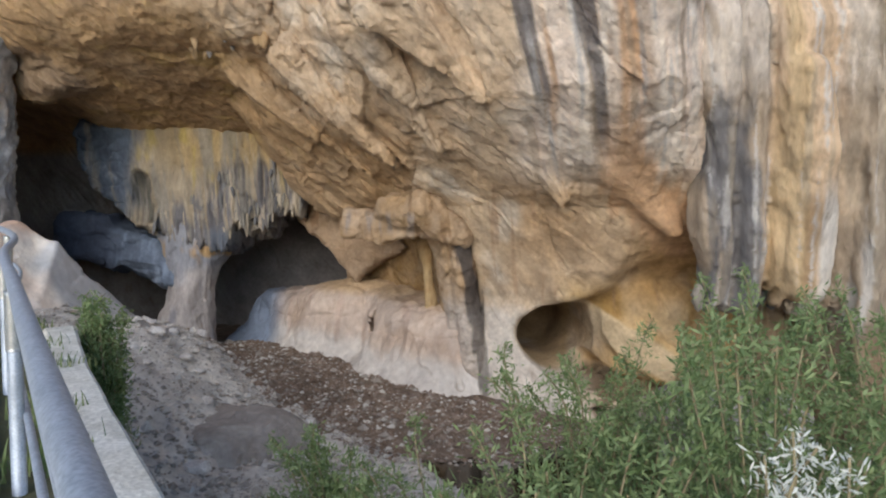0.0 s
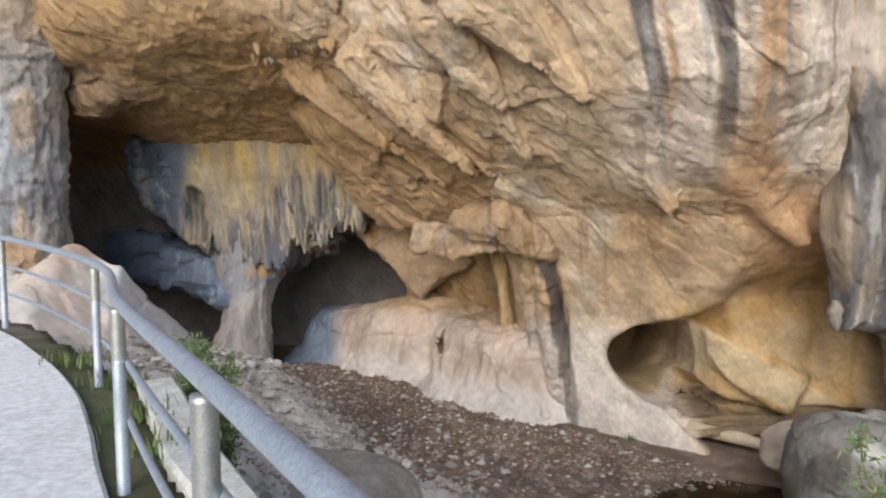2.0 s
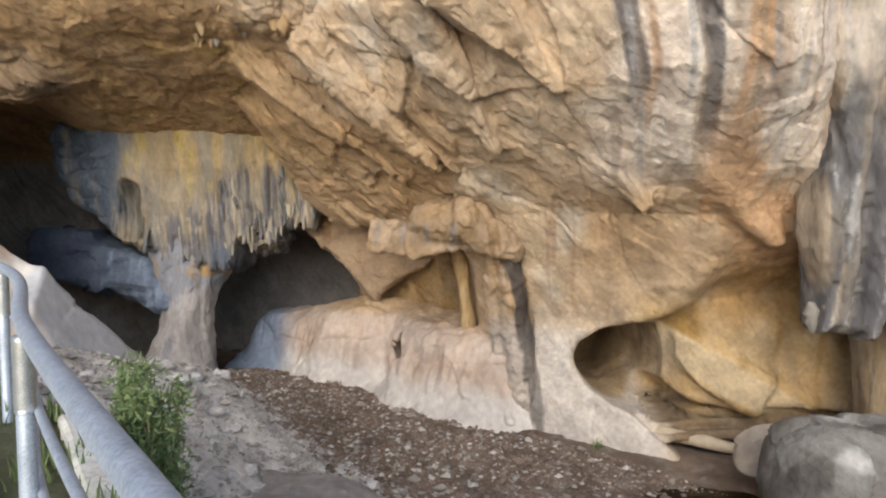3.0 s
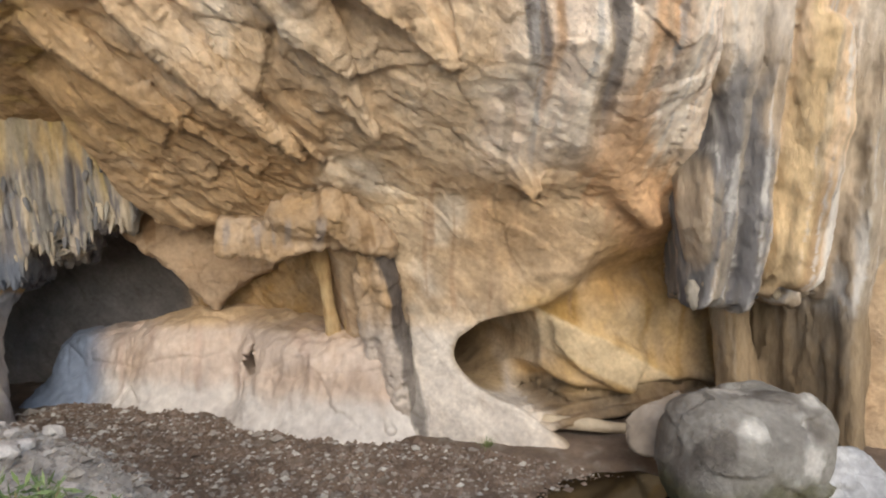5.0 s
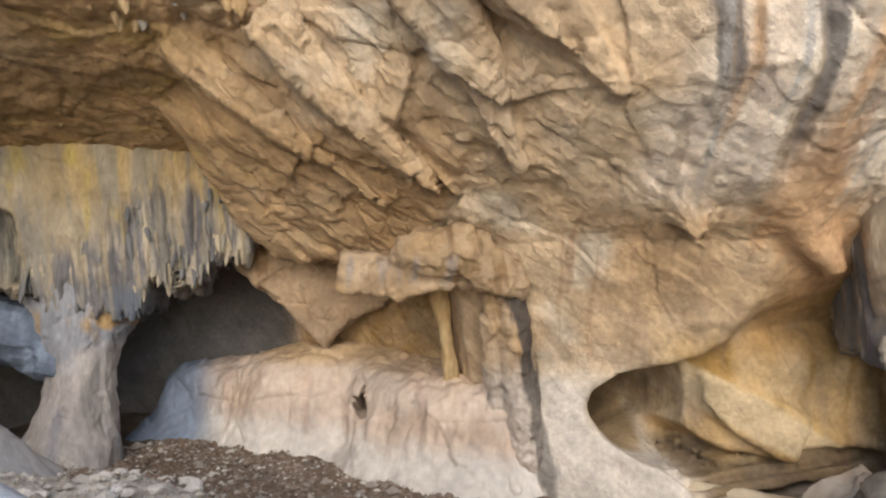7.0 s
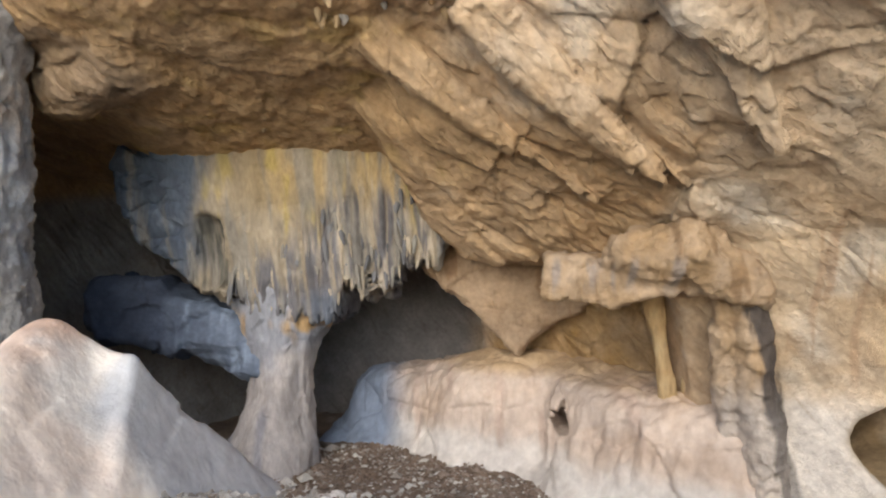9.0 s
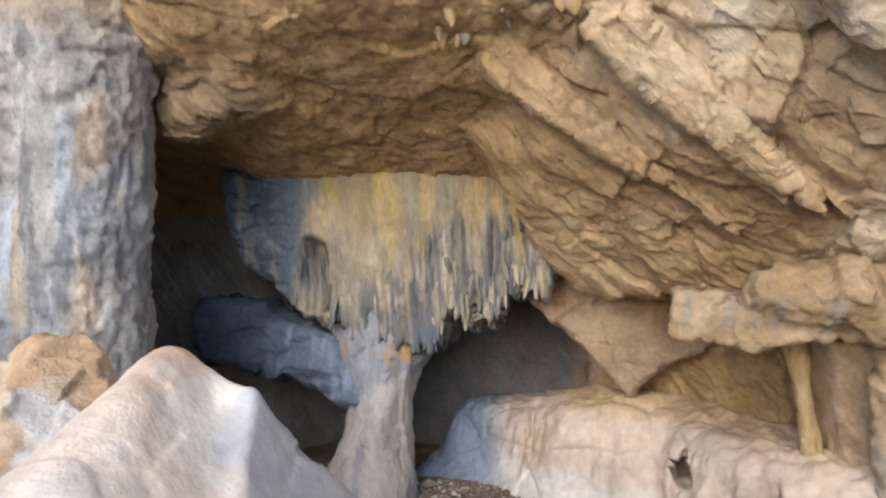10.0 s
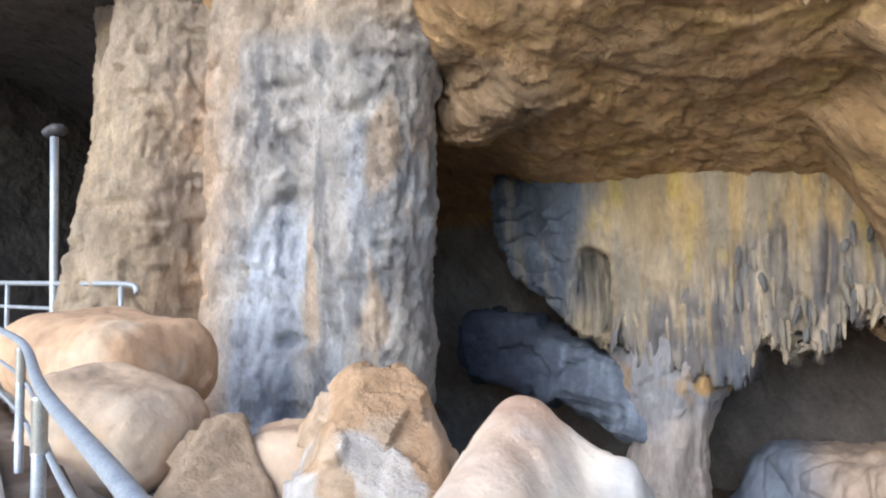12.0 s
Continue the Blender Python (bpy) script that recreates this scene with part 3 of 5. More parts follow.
def curtain_f(x, y, z):
    low = hem(x) + (0.16 * np.abs(np.sin(x * 9.0 + 1.5 * np.sin(x * 3.7))) + 0.12 * np.sin(x * 23.0 + 2 * np.sin(x * 5.1)) + 0.08 * np.sin(x * 47.0 + y * 9)) * step(-11.6, -10.8, x)
    d = smax(curtain_front(x, z) - y, (low - z) * 0.8, 0.16)
    # the torn flap, with its ribbed hollow
    d = smax(d, -slab_box(x, y, z, (-11.55, 22.1, 2.75), (0.42, 0.52, 0.95), 0, -14, 0.32), 0.10)
    d = smax(d, y - 25.0, 0.3)
    d = np.maximum(d, z - 6.2)
    return smax(d, np.maximum(-14.2 - x, x + 5.5), 0.4)


def curtain_relief(p, n):
    x, y, z = p.T
    fl = fbm(p, (0.42, 0.5, 5.0), 2, 151)
    fine = fbm(p, (0.12, 0.3, 1.8), 2, 153)
    w = step(0.5, -0.5, z - fringe(x) + 0.35 * vnoise(p, (0.4, 0.5, 3), 158)) * step(-12.2, -11.0, x)
    lobe = step(-11.6, -12.6, x)
    ribs = 0.16 * fbm(p, (0.13, 0.4, 1.5), 2, 156) * step(0.75, 0.5, np.abs(x + 11.55)) * step(22.35, 22.5, y) * step(3.7, 3.4, z)
    a, gap = facets(p, (0.7, 0.7, 0.5), 159)
    return (0.05 + 0.26 * w) * fl + 0.12 * w * fine + 0.16 * fbm(p, 1.2, 3, 155) + 0.04 * fbm(p, 0.2, 2, 157) + lobe * (0.16 * a - 0.07 * np.exp(-gap * 14)) + ribs


def curtain_paint(p, n):
    x, y, z = p.T
    c = flat(p, (0.39, 0.325, 0.24))
    c = mix(c, (0.49, 0.36, 0.18), 0.85 * step(3.2, 4.4, z + 0.6 * fbm(p, 0.8, 3, 161)) * step(-11.4, -9.2, x))
    c = mix(c, (0.52, 0.40, 0.10), 0.55 * step(0.12, 0.4, streaks(p, 163, 0.35, 1.2)) * step(2.6, 3.4, z) * step(-12.3, -11.2, x))
    c = mix(c, (0.30, 0.27, 0.10), 0.6 * step(0.1, 0.4, streaks(p, 164, 0.3, 1.2)) * step(2.9, 3.5, z) * step(-10.6, -11.4, x))
    # left lobe: the pillar's shadow is painted in as dark blue
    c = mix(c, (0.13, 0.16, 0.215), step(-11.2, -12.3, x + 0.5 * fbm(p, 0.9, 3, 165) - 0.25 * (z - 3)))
    c = mix(c, (0.34, 0.39, 0.46), 0.5 * step(-11.6, -12.6, x) * step(0.15, 0.5, fbm(p, (0.5, 0.5, 0.35), 3, 166)))
    ragged = step(0.3, -0.4, z - fringe(x) + 0.3 * vnoise(p, (0.4, 0.5, 2), 160)) * step(-11.2, -10.6, x)
    c = mix(c, (0.14, 0.14, 0.16), 0.9 * step(-0.16, 0.12, streaks(p, 167, 0.22, 2.5)) * ragged)
    c = mix(c, (0.52, 0.44, 0.34), 0.7 * ragged * step(0.1, 0.35, streaks(p, 168, 0.15, 1.5)))
    c = mix(c, (0.29, 0.27, 0.24), 0.75 * step(0.0, 0.35, streaks(p, 169, 0.25, 2.5)))
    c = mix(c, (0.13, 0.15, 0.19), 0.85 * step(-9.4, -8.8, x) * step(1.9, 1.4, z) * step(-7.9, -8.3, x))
    # shade behind the curtain's front, painted by depth
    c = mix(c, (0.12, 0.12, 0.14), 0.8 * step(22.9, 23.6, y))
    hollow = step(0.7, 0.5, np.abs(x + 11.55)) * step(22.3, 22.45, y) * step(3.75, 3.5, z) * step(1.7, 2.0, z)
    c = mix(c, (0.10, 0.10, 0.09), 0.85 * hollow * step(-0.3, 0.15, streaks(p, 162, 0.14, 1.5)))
    return c


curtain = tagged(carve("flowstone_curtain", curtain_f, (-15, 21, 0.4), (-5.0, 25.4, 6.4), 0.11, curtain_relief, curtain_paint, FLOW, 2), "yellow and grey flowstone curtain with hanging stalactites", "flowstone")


def spike(length, radius, seed):
    """A hanging stalactite: a crooked taper of rings."""
    rng = np.random.default_rng(seed)
    rings, sides = 9, 8
    v, q = [], []
    dx, dy = rng.normal(0, 0.03, 2)
    for i in range(rings):
        t = i / (rings - 1)
        r = radius * min(1.0, 0.35 + 2.2 * t) * (1 - t) ** 0.45 * rng.uniform(0.8, 1.15) + 0.01
        for s in range(sides):
            a = 2 * math.pi * s / sides
            w = r * rng.uniform(0.8, 1.2)
            v.append((dx * t * 2 + w * math.cos(a), dy * t * 2 + 0.8 * w * math.sin(a), -length * t))
    for i in range(rings - 1):
        for s in range(sides):
            q.append((i * sides + s, i * sides + (s + 1) % sides, (i + 1) * sides + (s + 1) % sides, (i + 1) * sides + s))
    return np.array(v), np.array(q)


def hang(parent, places, colours, seed, long=(0.25, 0.8), thick=(0.05, 0.13)):
    rng = np.random.default_rng(seed)
    for i, (x, y, z) in enumerate(places):
        ln = rng.uniform(*long)
        v, q = spike(ln, rng.uniform(*thick), seed * 100 + i)
        c = np.array(colours[rng.integers(len(colours))])
        ob = add_mesh("stalactite", v + (x, y, z), q[:, ::-1], FLOW, np.tile(c, (len(v), 1)), parent=parent)


TIPS = [(0.42, 0.36, 0.28), (0.27, 0.25, 0.22), (0.16, 0.16, 0.17), (0.20, 0.20, 0.21)]
rib_x = RNG.uniform(-11.0, -6.2, 130)
rib_z = hem(rib_x) + 0.55 + RNG.uniform(0, 1, 130) ** 1.4 * np.maximum(fringe(rib_x) - hem(rib_x) - 0.3, 0.1)
hang(curtain, [(x, curtain_front(x, z) + RNG.uniform(0.04, 0.2), z) for x, z in zip(rib_x, rib_z)], TIPS, 3, (0.25, 0.65), (0.035, 0.085))


def block_f(x, y, z):
    d = slab_box(x, y, z, (-12.9, 23.6, 1.0), (2.1, 1.0, 0.72), 0, -16, 0.3)
    d = smin(d, limb(x, y, z, (-12.3, 23.3, 0.7), (-10.5, 23.0, -0.1), 0.75, 0.6), 0.15)
    return smin(d, slab_box(x, y, z, (-13.9, 23.5, 1.3), (0.95, 0.8, 0.7), 10, 8, 0.12), 0.15)


def block_paint(p, n):
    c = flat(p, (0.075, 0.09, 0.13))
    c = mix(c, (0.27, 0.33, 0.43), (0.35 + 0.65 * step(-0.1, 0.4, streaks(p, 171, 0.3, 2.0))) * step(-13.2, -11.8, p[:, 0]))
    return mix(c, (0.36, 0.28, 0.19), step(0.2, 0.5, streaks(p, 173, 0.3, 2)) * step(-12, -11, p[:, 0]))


def block_relief(p, n):
    return 0.16 * facets(p, (1.3, 1.0, 0.7), 175)[0] + 0.06 * facets(p, (0.5, 0.4, 0.3), 179)[0] + 0.04 * fbm(p, 0.5, 4, 177)


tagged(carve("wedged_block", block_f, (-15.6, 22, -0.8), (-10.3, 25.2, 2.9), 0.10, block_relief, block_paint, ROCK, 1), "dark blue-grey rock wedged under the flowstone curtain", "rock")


def column_f(x, y, z):
    d = limb(x, y, z, (-10.1, 23.6, 1.3), (-10.05, 23.1, -0.6), 1.35, 0.70)
    d = smin(d, limb(x, y, z, (-10.05, 23.1, -0.7), (-10.3, 22.7, -3.2), 0.72, 1.35), 0.35)
    d = smin(d, ball(x, y, z, (-9.7, 23.6, 1.05), (0.95, 0.85, 0.75)), 0.4)
    return d


def column_relief(p, n):
    return 0.10 * fbm(p, (0.35, 0.35, 2.5), 3, 181) + 0.10 * fbm(p, 0.7, 4, 183) + 0.05 * facets(p, 0.5, 185)[0]


def column_paint(p, n):
    x, y, z = p.T
    c = flat(p, (0.46, 0.42, 0.40))
    c = mix(c, (0.27, 0.285, 0.33), step(-0.4, 0.5, z + 0.5 * fbm(p, 0.6, 3, 187)) * 0.85)
    c = mix(c, (0.45, 0.30, 0.15), step(0.1, 0.4, streaks(p, 189, 0.4, 1.0)) * step(0.2, 0.6, z) * step(1.4, 0.9, z))
    return mix(c, (0.30, 0.30, 0.34), 0.7 * step(0.15, 0.5, streaks(p, 191, 0.3, 2)))


tagged(carve("cave_column", column_f, (-12, 21.4, -3.3), (-8, 25, 2.9), 0.10, column_relief, column_paint, FLOW, 1), "waisted pale grey limestone column under the curtain", "rock column")


# ---- the pale worn wall, its shelf, the nook and the hanging slabs ----
def wall_f(x, y, z):
    s = inward(x, y)
    t = (x + 8) * 0.786 - (y - 24.5) * 0.619
    lean = 0.1 + 0.36 * (z + 2.9) + 0.25 * np.maximum(z + 1.4, 0) ** 2 - 0.45 * np.exp(-((t - 7.9) / 2.0) ** 2) - 0.3 * np.exp(-((t - 2.6) / 1.3) ** 2) + 0.45 * np.exp(-((t - 5.0) / 0.6) ** 2) - 0.5 * step(-2.3, -3.2, z) + 1.3 * step(9.3, 11.5, t)
    d = smax((lean - s) * 0.85, z + 0.62 + 0.25 * np.cos(t * 0.8) - 0.03 * t, 0.7)
    d = smax(d, -1.9 - t + 0.5 * (s - 1), 1.2)
    d = np.maximum(d, s - 6)
    d = np.maximum(d, t - 12.5)
    d = smin(d, slab_box(x, y, z, (-2.72, 21.15, -2.2), (0.36, 0.42, 0.15), 20, -25, 0.05), 0.08)
    hole = smin(limb(x, y, z, (-2.95, 21.75, -1.15), (-3.1, 21.65, -1.6), 0.16, 0.33), limb(x, y, z, (-3.1, 21.65, -1.6), (-3.45, 21.4, -2.25), 0.33, 0.22), 0.05)
    hole = smin(hole, limb(x, y, z, (-3.1, 21.5, -1.6), (-2.8, 22.9, -1.5), 0.32, 0.3), 0.05)
    hole = np.minimum(hole, limb(x, y, z, (-0.13, 18.8, -1.75), (-0.05, 18.5, -2.65), 0.07, 0.09))
    return smax(d, -hole, 0.06)


def wall_relief(p, n):
    z = p[:, 2]
    up = step(-2.4, -1.8, z)
    a, gap = facets(p, (1.5, 1.5, 1.3), 207)
    return 0.20 * fbm(p, 1.1, 4, 201) + up * 0.10 * fbm(p, (0.28, 0.28, 1.6), 3, 203) + 0.025 * fbm(p, 0.2, 2, 205) + 0.10 * a - 0.05 * np.exp(-gap * 22) * up


def wall_paint(p, n):
    x, y, z = p.T
    c = flat(p, (0.48, 0.39, 0.325))
    c = mix(c, (0.59, 0.545, 0.50), step(-1.7, -2.4, z + 0.4 * fbm(p, 1.0, 3, 211)))
    c = mix(c, (0.42, 0.31, 0.23), step(0.05, 0.5, fbm(p, 0.9, 4, 213)) * 0.6 * step(-2.3, -1.6, z))
    c = mix(c, (0.44, 0.33, 0.27), 0.6 * step(0.15, 0.45, streaks(p, 215, 0.3, 2)) * step(-2.6, -2.0, z))
    c = mix(c, (0.46, 0.31, 0.15), step(-0.75, -0.4, z) * 0.7)
    c = mix(c, (0.045, 0.042, 0.045), stain_band(p))
    # blue shadow at the cave end, put into the wall's colour
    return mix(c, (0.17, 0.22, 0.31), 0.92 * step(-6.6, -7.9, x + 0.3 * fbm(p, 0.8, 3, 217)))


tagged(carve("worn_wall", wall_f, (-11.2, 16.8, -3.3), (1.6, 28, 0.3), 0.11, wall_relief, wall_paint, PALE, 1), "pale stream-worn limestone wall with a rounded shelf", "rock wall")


def slab_f(x, y, z):
    d = slab_box(x, y, z, (-4.55, 24.5, 1.45), (1.75, 1.1, 0.6), -12, -44, 0.1)
    return smin(d, slab_box(x, y, z, (-3.45, 24.2, 1.6), (1.15, 1.0, 1.2), -10, 26, 0.12), 0.15)


def slab_paint(p, n):
    c = mix(flat(p, (0.33, 0.225, 0.14)), (0.42, 0.31, 0.21), fbm(p, 0.8, 4, 221) + 0.5)
    return mix(c, (0.25, 0.15, 0.08), 0.7 * step(0.25, 0.5, streaks(p, 223, 0.3, 2)))


def slab_relief(p, n):
    return 0.12 * facets(p, 1.0, 225)[0] + 0.05 * facets(p, (0.5, 0.3, 0.3), 229)[0] + 0.06 * fbm(p, 0.5, 4, 227)


tagged(carve("hanging_slab", slab_f, (-6.8, 22.4, -0.9), (-1.4, 26.6, 3.4), 0.09, slab_relief, slab_paint, ROCK, 1), "angular tan rock slab hanging under the roof", "rock slab")


def ledge_f(x, y, z):
    d = slab_box(x, y, z, (-1.6, 19.7, 1.92), (1.8, 1.2, 0.42), -18, -4, 0.08)
    d = smax(d, -ball(x, y, z, (-1.4, 19.6, 1.25), (1.2, 1.2, 0.42), -38), 0.1)
    d = smin(d, limb(x, y, z, (-2.15, 18.6, 2.45), (-1.1, 18.25, 2.45), 0.40, 0.48), 0.32)
    d = smin(d, limb(x, y, z, (-1.1, 18.25, 2.45), (-0.05, 18.3, 1.7), 0.48, 0.38), 0.30)
    d = smax(d, -ball(x, y, z, (-1.1, 18.6, 1.2), (1.3, 1.5, 0.5), -38), 0.08)
    return d


def rib_f(x, y, z):
    d = limb(x, y, z, (-0.1, 18.45, 1.45), (0.5, 19.25, -2.9), 0.30, 0.50)
    return smin(d, limb(x, y, z, (-0.45, 18.65, 1.45), (0.0, 19.6, -2.9), 0.22, 0.30), 0.10)


def ledge_relief(p, n):
    return 0.10 * facets(p, (1.0, 0.9, 0.8), 231)[0] + 0.05 * facets(p, (0.35, 0.35, 0.25), 237)[0] + 0.06 * fbm(p, 0.5, 4, 233) + 0.05 * fbm(p, (0.16, 0.16, 1.5), 3, 235)


def ledge_paint(p, n):
    x, y, z = p.T
    c = mix(flat(p, (0.37, 0.25, 0.14)), (0.48, 0.37, 0.27), fbm(p, 0.7, 4, 241) + 0.4)
    c = mix(c, (0.20, 0.12, 0.06), 0.7 * step(0.15, 0.45, streaks(p, 239, 0.18, 0.9)))
    c = mix(c, (0.25, 0.24, 0.25), step(0.1, 0.4, streaks(p, 243, 0.13, 1.2) + 0.15) * step(-0.6, -1.4, x) * step(1.6, 2.0, z) * step(2.5, 2.2, z) * 0.55)
    return c


def rib_paint(p, n):
    c = mix(ledge_paint(p, n), (0.56, 0.49, 0.43), 0.9 * step(0.1, -0.7, p[:, 2] + 0.4 * streaks(p, 255, 0.2, 1.0)))
    return mix(c, (0.045, 0.042, 0.045), stain_band(p))


ledge = tagged(carve("jutting_ledge", ledge_f, (-5, 16.8, -3.2), (1.8, 23, 3.8), 0.09, ledge_relief, ledge_paint, ROCK, 1), "tan rock ledge over the nook with a black-stained rib", "rock ledge")


carve("rib", rib_f, (-1.2, 17.4, -3.2), (1.6, 20.2, 2.5), 0.09, ledge_relief, rib_paint, ROCK, 1, ledge)["label"] = "black-stained rock rib"


def prop_f(x, y, z):
    d = smin(limb(x, y, z, (-1.28, 20.4, 1.6), (-1.12, 20.35, 0.3), 0.24, 0.13), limb(x, y, z, (-1.12, 20.35, 0.3), (-1.0, 20.4, -0.9), 0.13, 0.25), 0.08)
    e = smin(limb(x, y, z, (-0.95, 20.4, 1.6), (-0.55, 20.4, 0.5), 0.13, 0.10), limb(x, y, z, (-0.55, 20.4, 0.5), (-0.58, 20.4, -0.9), 0.10, 0.18), 0.06)
    return smin(d, e, 0.05)


tagged(carve("small_column", prop_f, (-1.7, 19.9, -1.0), (0.1, 21, 1.7), 0.05, lambda p, n: 0.07 * fbm(p, (0.25, 0.25, 0.6), 3, 251), lambda p, n: mix(flat(p, (0.54, 0.40, 0.22)), (0.40, 0.26, 0.12), fbm(p, 0.4, 3, 253) + 0.4), FLOW, 1), "slender ochre twin column in the nook", "rock column")


# ---- the striped drapery at the stream side ----
def drape_x(x, z):
    """The place along the drapery, with the lean of its folds taken out."""
    return x - 0.25 + 0.14 * np.maximum(z - 0.9, 0)


def drape_f(x, y, z):
    x = drape_x(x, z)
    low = 0.50 + 0.25 * np.sin(x * 3.1) + 0.18 * np.sin(x * 9 + 1) + 0.12 * np.sin(x * 21 + 3 * np.sin(x * 4))
    front = 14.45 - 0.33 * np.clip(z - 0.5, 0, 5.5) + 0.5 * np.maximum(z - 6.2, 0) - 0.35 * np.sin((x - 5.2) * 1.5) ** 2
    front = front + 0.30 * np.exp(-((x - 6.32) / 0.10) ** 2) + 0.22 * np.exp(-((x - 5.75) / 0.08) ** 2)
    d = smax((front - y) * 0.85, low - z, 0.3)
    d = smax(d, 5.15 + 0.12 * np.sin(z * 2) - x, 0.3)
    d = np.maximum(d, x - 9.0)
    d = np.maximum(d, y - 15.0 - 2.0 * (x - 5.15))
    e = smax((13.9 + 0.4 * np.sin(x * 2.2) - 0.22 * np.maximum(z, 0) - y) * 0.9, 8.0 - x, 0.4)
    e = np.maximum(e, y - 18.5)
    # the rounded orange fold that hangs in front
    lobe = limb(x, y, z, (7.1, 14.1, 1.15), (7.05, 13.2, 3.8), 0.50, 0.55)
    lobe = smin(lobe, limb(x, y, z, (7.05, 13.2, 3.8), (6.85, 12.6, 5.2), 0.55, 0.36), 0.1)
    d = smin(d, lobe, 0.12)
    stump = limb(x, y, z, (7.25, 16.2, 1.0), (7.45, 16.0, -3.2), 0.40, 0.55)
    return np.minimum(smin(np.minimum(d, e), stump, 0.3), e)


def drape_relief(p, n):
    p = np.stack([drape_x(p[:, 0], p[:, 2]), p[:, 1], p[:, 2]], 1)
    return 0.15 * fbm(p, (0.40, 0.8, 6.0), 3, 261) - 0.10 * np.abs(fbm(p, (0.20, 0.4, 5.0), 2, 267)) + 0.03 * facets(p, (0.3, 0.3, 1.0), 269)[0] + 0.06 * fbm(p, 0.8, 3, 263) + 0.03 * fbm(p, 0.2, 2, 265)


def drape_paint(p, n):
    x, y, z = p.T
    x = drape_x(x, z)
    p = np.stack([x, y, z], 1)
    c = flat(p, (0.50, 0.40, 0.30))
    c = mix(c, (0.17, 0.17, 0.185), 0.9 * step(0.5, 0.3, np.abs(x - 5.6 - 0.1 * np.sin(z * 1.3)) + 0.5 * streaks(p, 271, 0.16, 2.5)) * step(5.4, 4.2, z + 0.8 * streaks(p, 272, 0.2, 3)))
    c = mix(c, (0.68, 0.61, 0.54), 0.8 * step(4.4, 5.4, z))
    c = mix(c, (0.66, 0.49, 0.33), step(0.75, 0.5, np.abs(x - 6.95) + 0.3 * streaks(p, 273, 0.3, 3)) * step(0.1, 0.7, z))
    c = mix(c, (0.60, 0.45, 0.25), 0.6 * step(0.30, 0.12, np.abs(x - 6.6) + 0.2 * streaks(p, 274, 0.2, 3)) * step(0.3, 0.9, z))
    c = mix(c, (0.36, 0.24, 0.13), 0.8 * step(0.20, 0.08, np.abs(x - 6.95) + 0.12 * streaks(p, 276, 0.2, 2)) * step(3.2, 2.4, z))
    c = mix(c, (0.70, 0.65, 0.59), step(0.32, 0.15, np.abs(x - 7.4) + 0.2 * streaks(p, 275, 0.3, 3)) * step(0.1, 0.7, z) * step(3.4, 2.6, z))
    c = mix(c, (0.40, 0.34, 0.27), step(7.8, 8.2, x) * 0.7)
    c = mix(c, (0.36, 0.30, 0.23), 0.6 * step(0.1, 0.3, streaks(p, 277, 0.2, 3.5)))
    c = mix(c, (0.62, 0.60, 0.58), 0.7 * step(0.25, 0.4, streaks(p, 279, 0.12, 3.0)))
    return mix(c, (0.25, 0.18, 0.105), step(0.5, -0.2, z) * 0.85)


drapery = tagged(carve("striped_drapery", drape_f, (3.6, 10, -3.6), (12, 18.6, 9), 0.12, drape_relief, drape_paint, FLOW, 1), "orange, white and black striped flowstone drapery", "flowstone")


# ---- ragged drips along the brow and the roof ----
def underside(x, y, low=4.2):
    """The height at which the rock over (x, y) begins."""
    z = np.arange(low, 10, 0.03)
    return float(z[np.argmax(cave_f(x + 0 * z, y + 0 * z, z) < 0)]) + 0.20


def drips(x, y, spread, count, colours, seed, long, thick):
    rng = np.random.default_rng(seed)
    at = [(x + rng.normal(0, spread[0]), y + rng.normal(0, spread[1])) for _ in range(count)]
    hang(cave, [(a, b, underside(a, b)) for a, b in at], colours, seed, long, thick)


BROWN = [(0.46, 0.33, 0.19), (0.38, 0.26, 0.14), (0.40, 0.36, 0.32)]
drips(-5.35, 17.3, (0.16, 0.16), 6, BROWN, 5, (0.25, 0.55), (0.10, 0.20))
drips(-7.2, 17.4, (0.22, 0.20), 8, BROWN, 6, (0.15, 0.45), (0.07, 0.14))
drips(-6.3, 17.1, (0.5, 0.3), 10, BROWN, 7, (0.10, 0.30), (0.06, 0.12))
drips(-8.9, 21.3, (0.9, 0.2), 8, BROWN, 12, (0.08, 0.22), (0.04, 0.09))

tip_x = np.linspace(5.45, 7.6, 12) + RNG.normal(0, 0.1, 12)
hang(drapery, [(x, 14.6 + RNG.uniform(0.0, 0.4), 0.85 + RNG.uniform(-0.1, 0.2)) for x in tip_x], [(0.34, 0.30, 0.25), (0.48, 0.40, 0.30), (0.18, 0.175, 0.18)], 9, (0.3, 0.65), (0.14, 0.25))


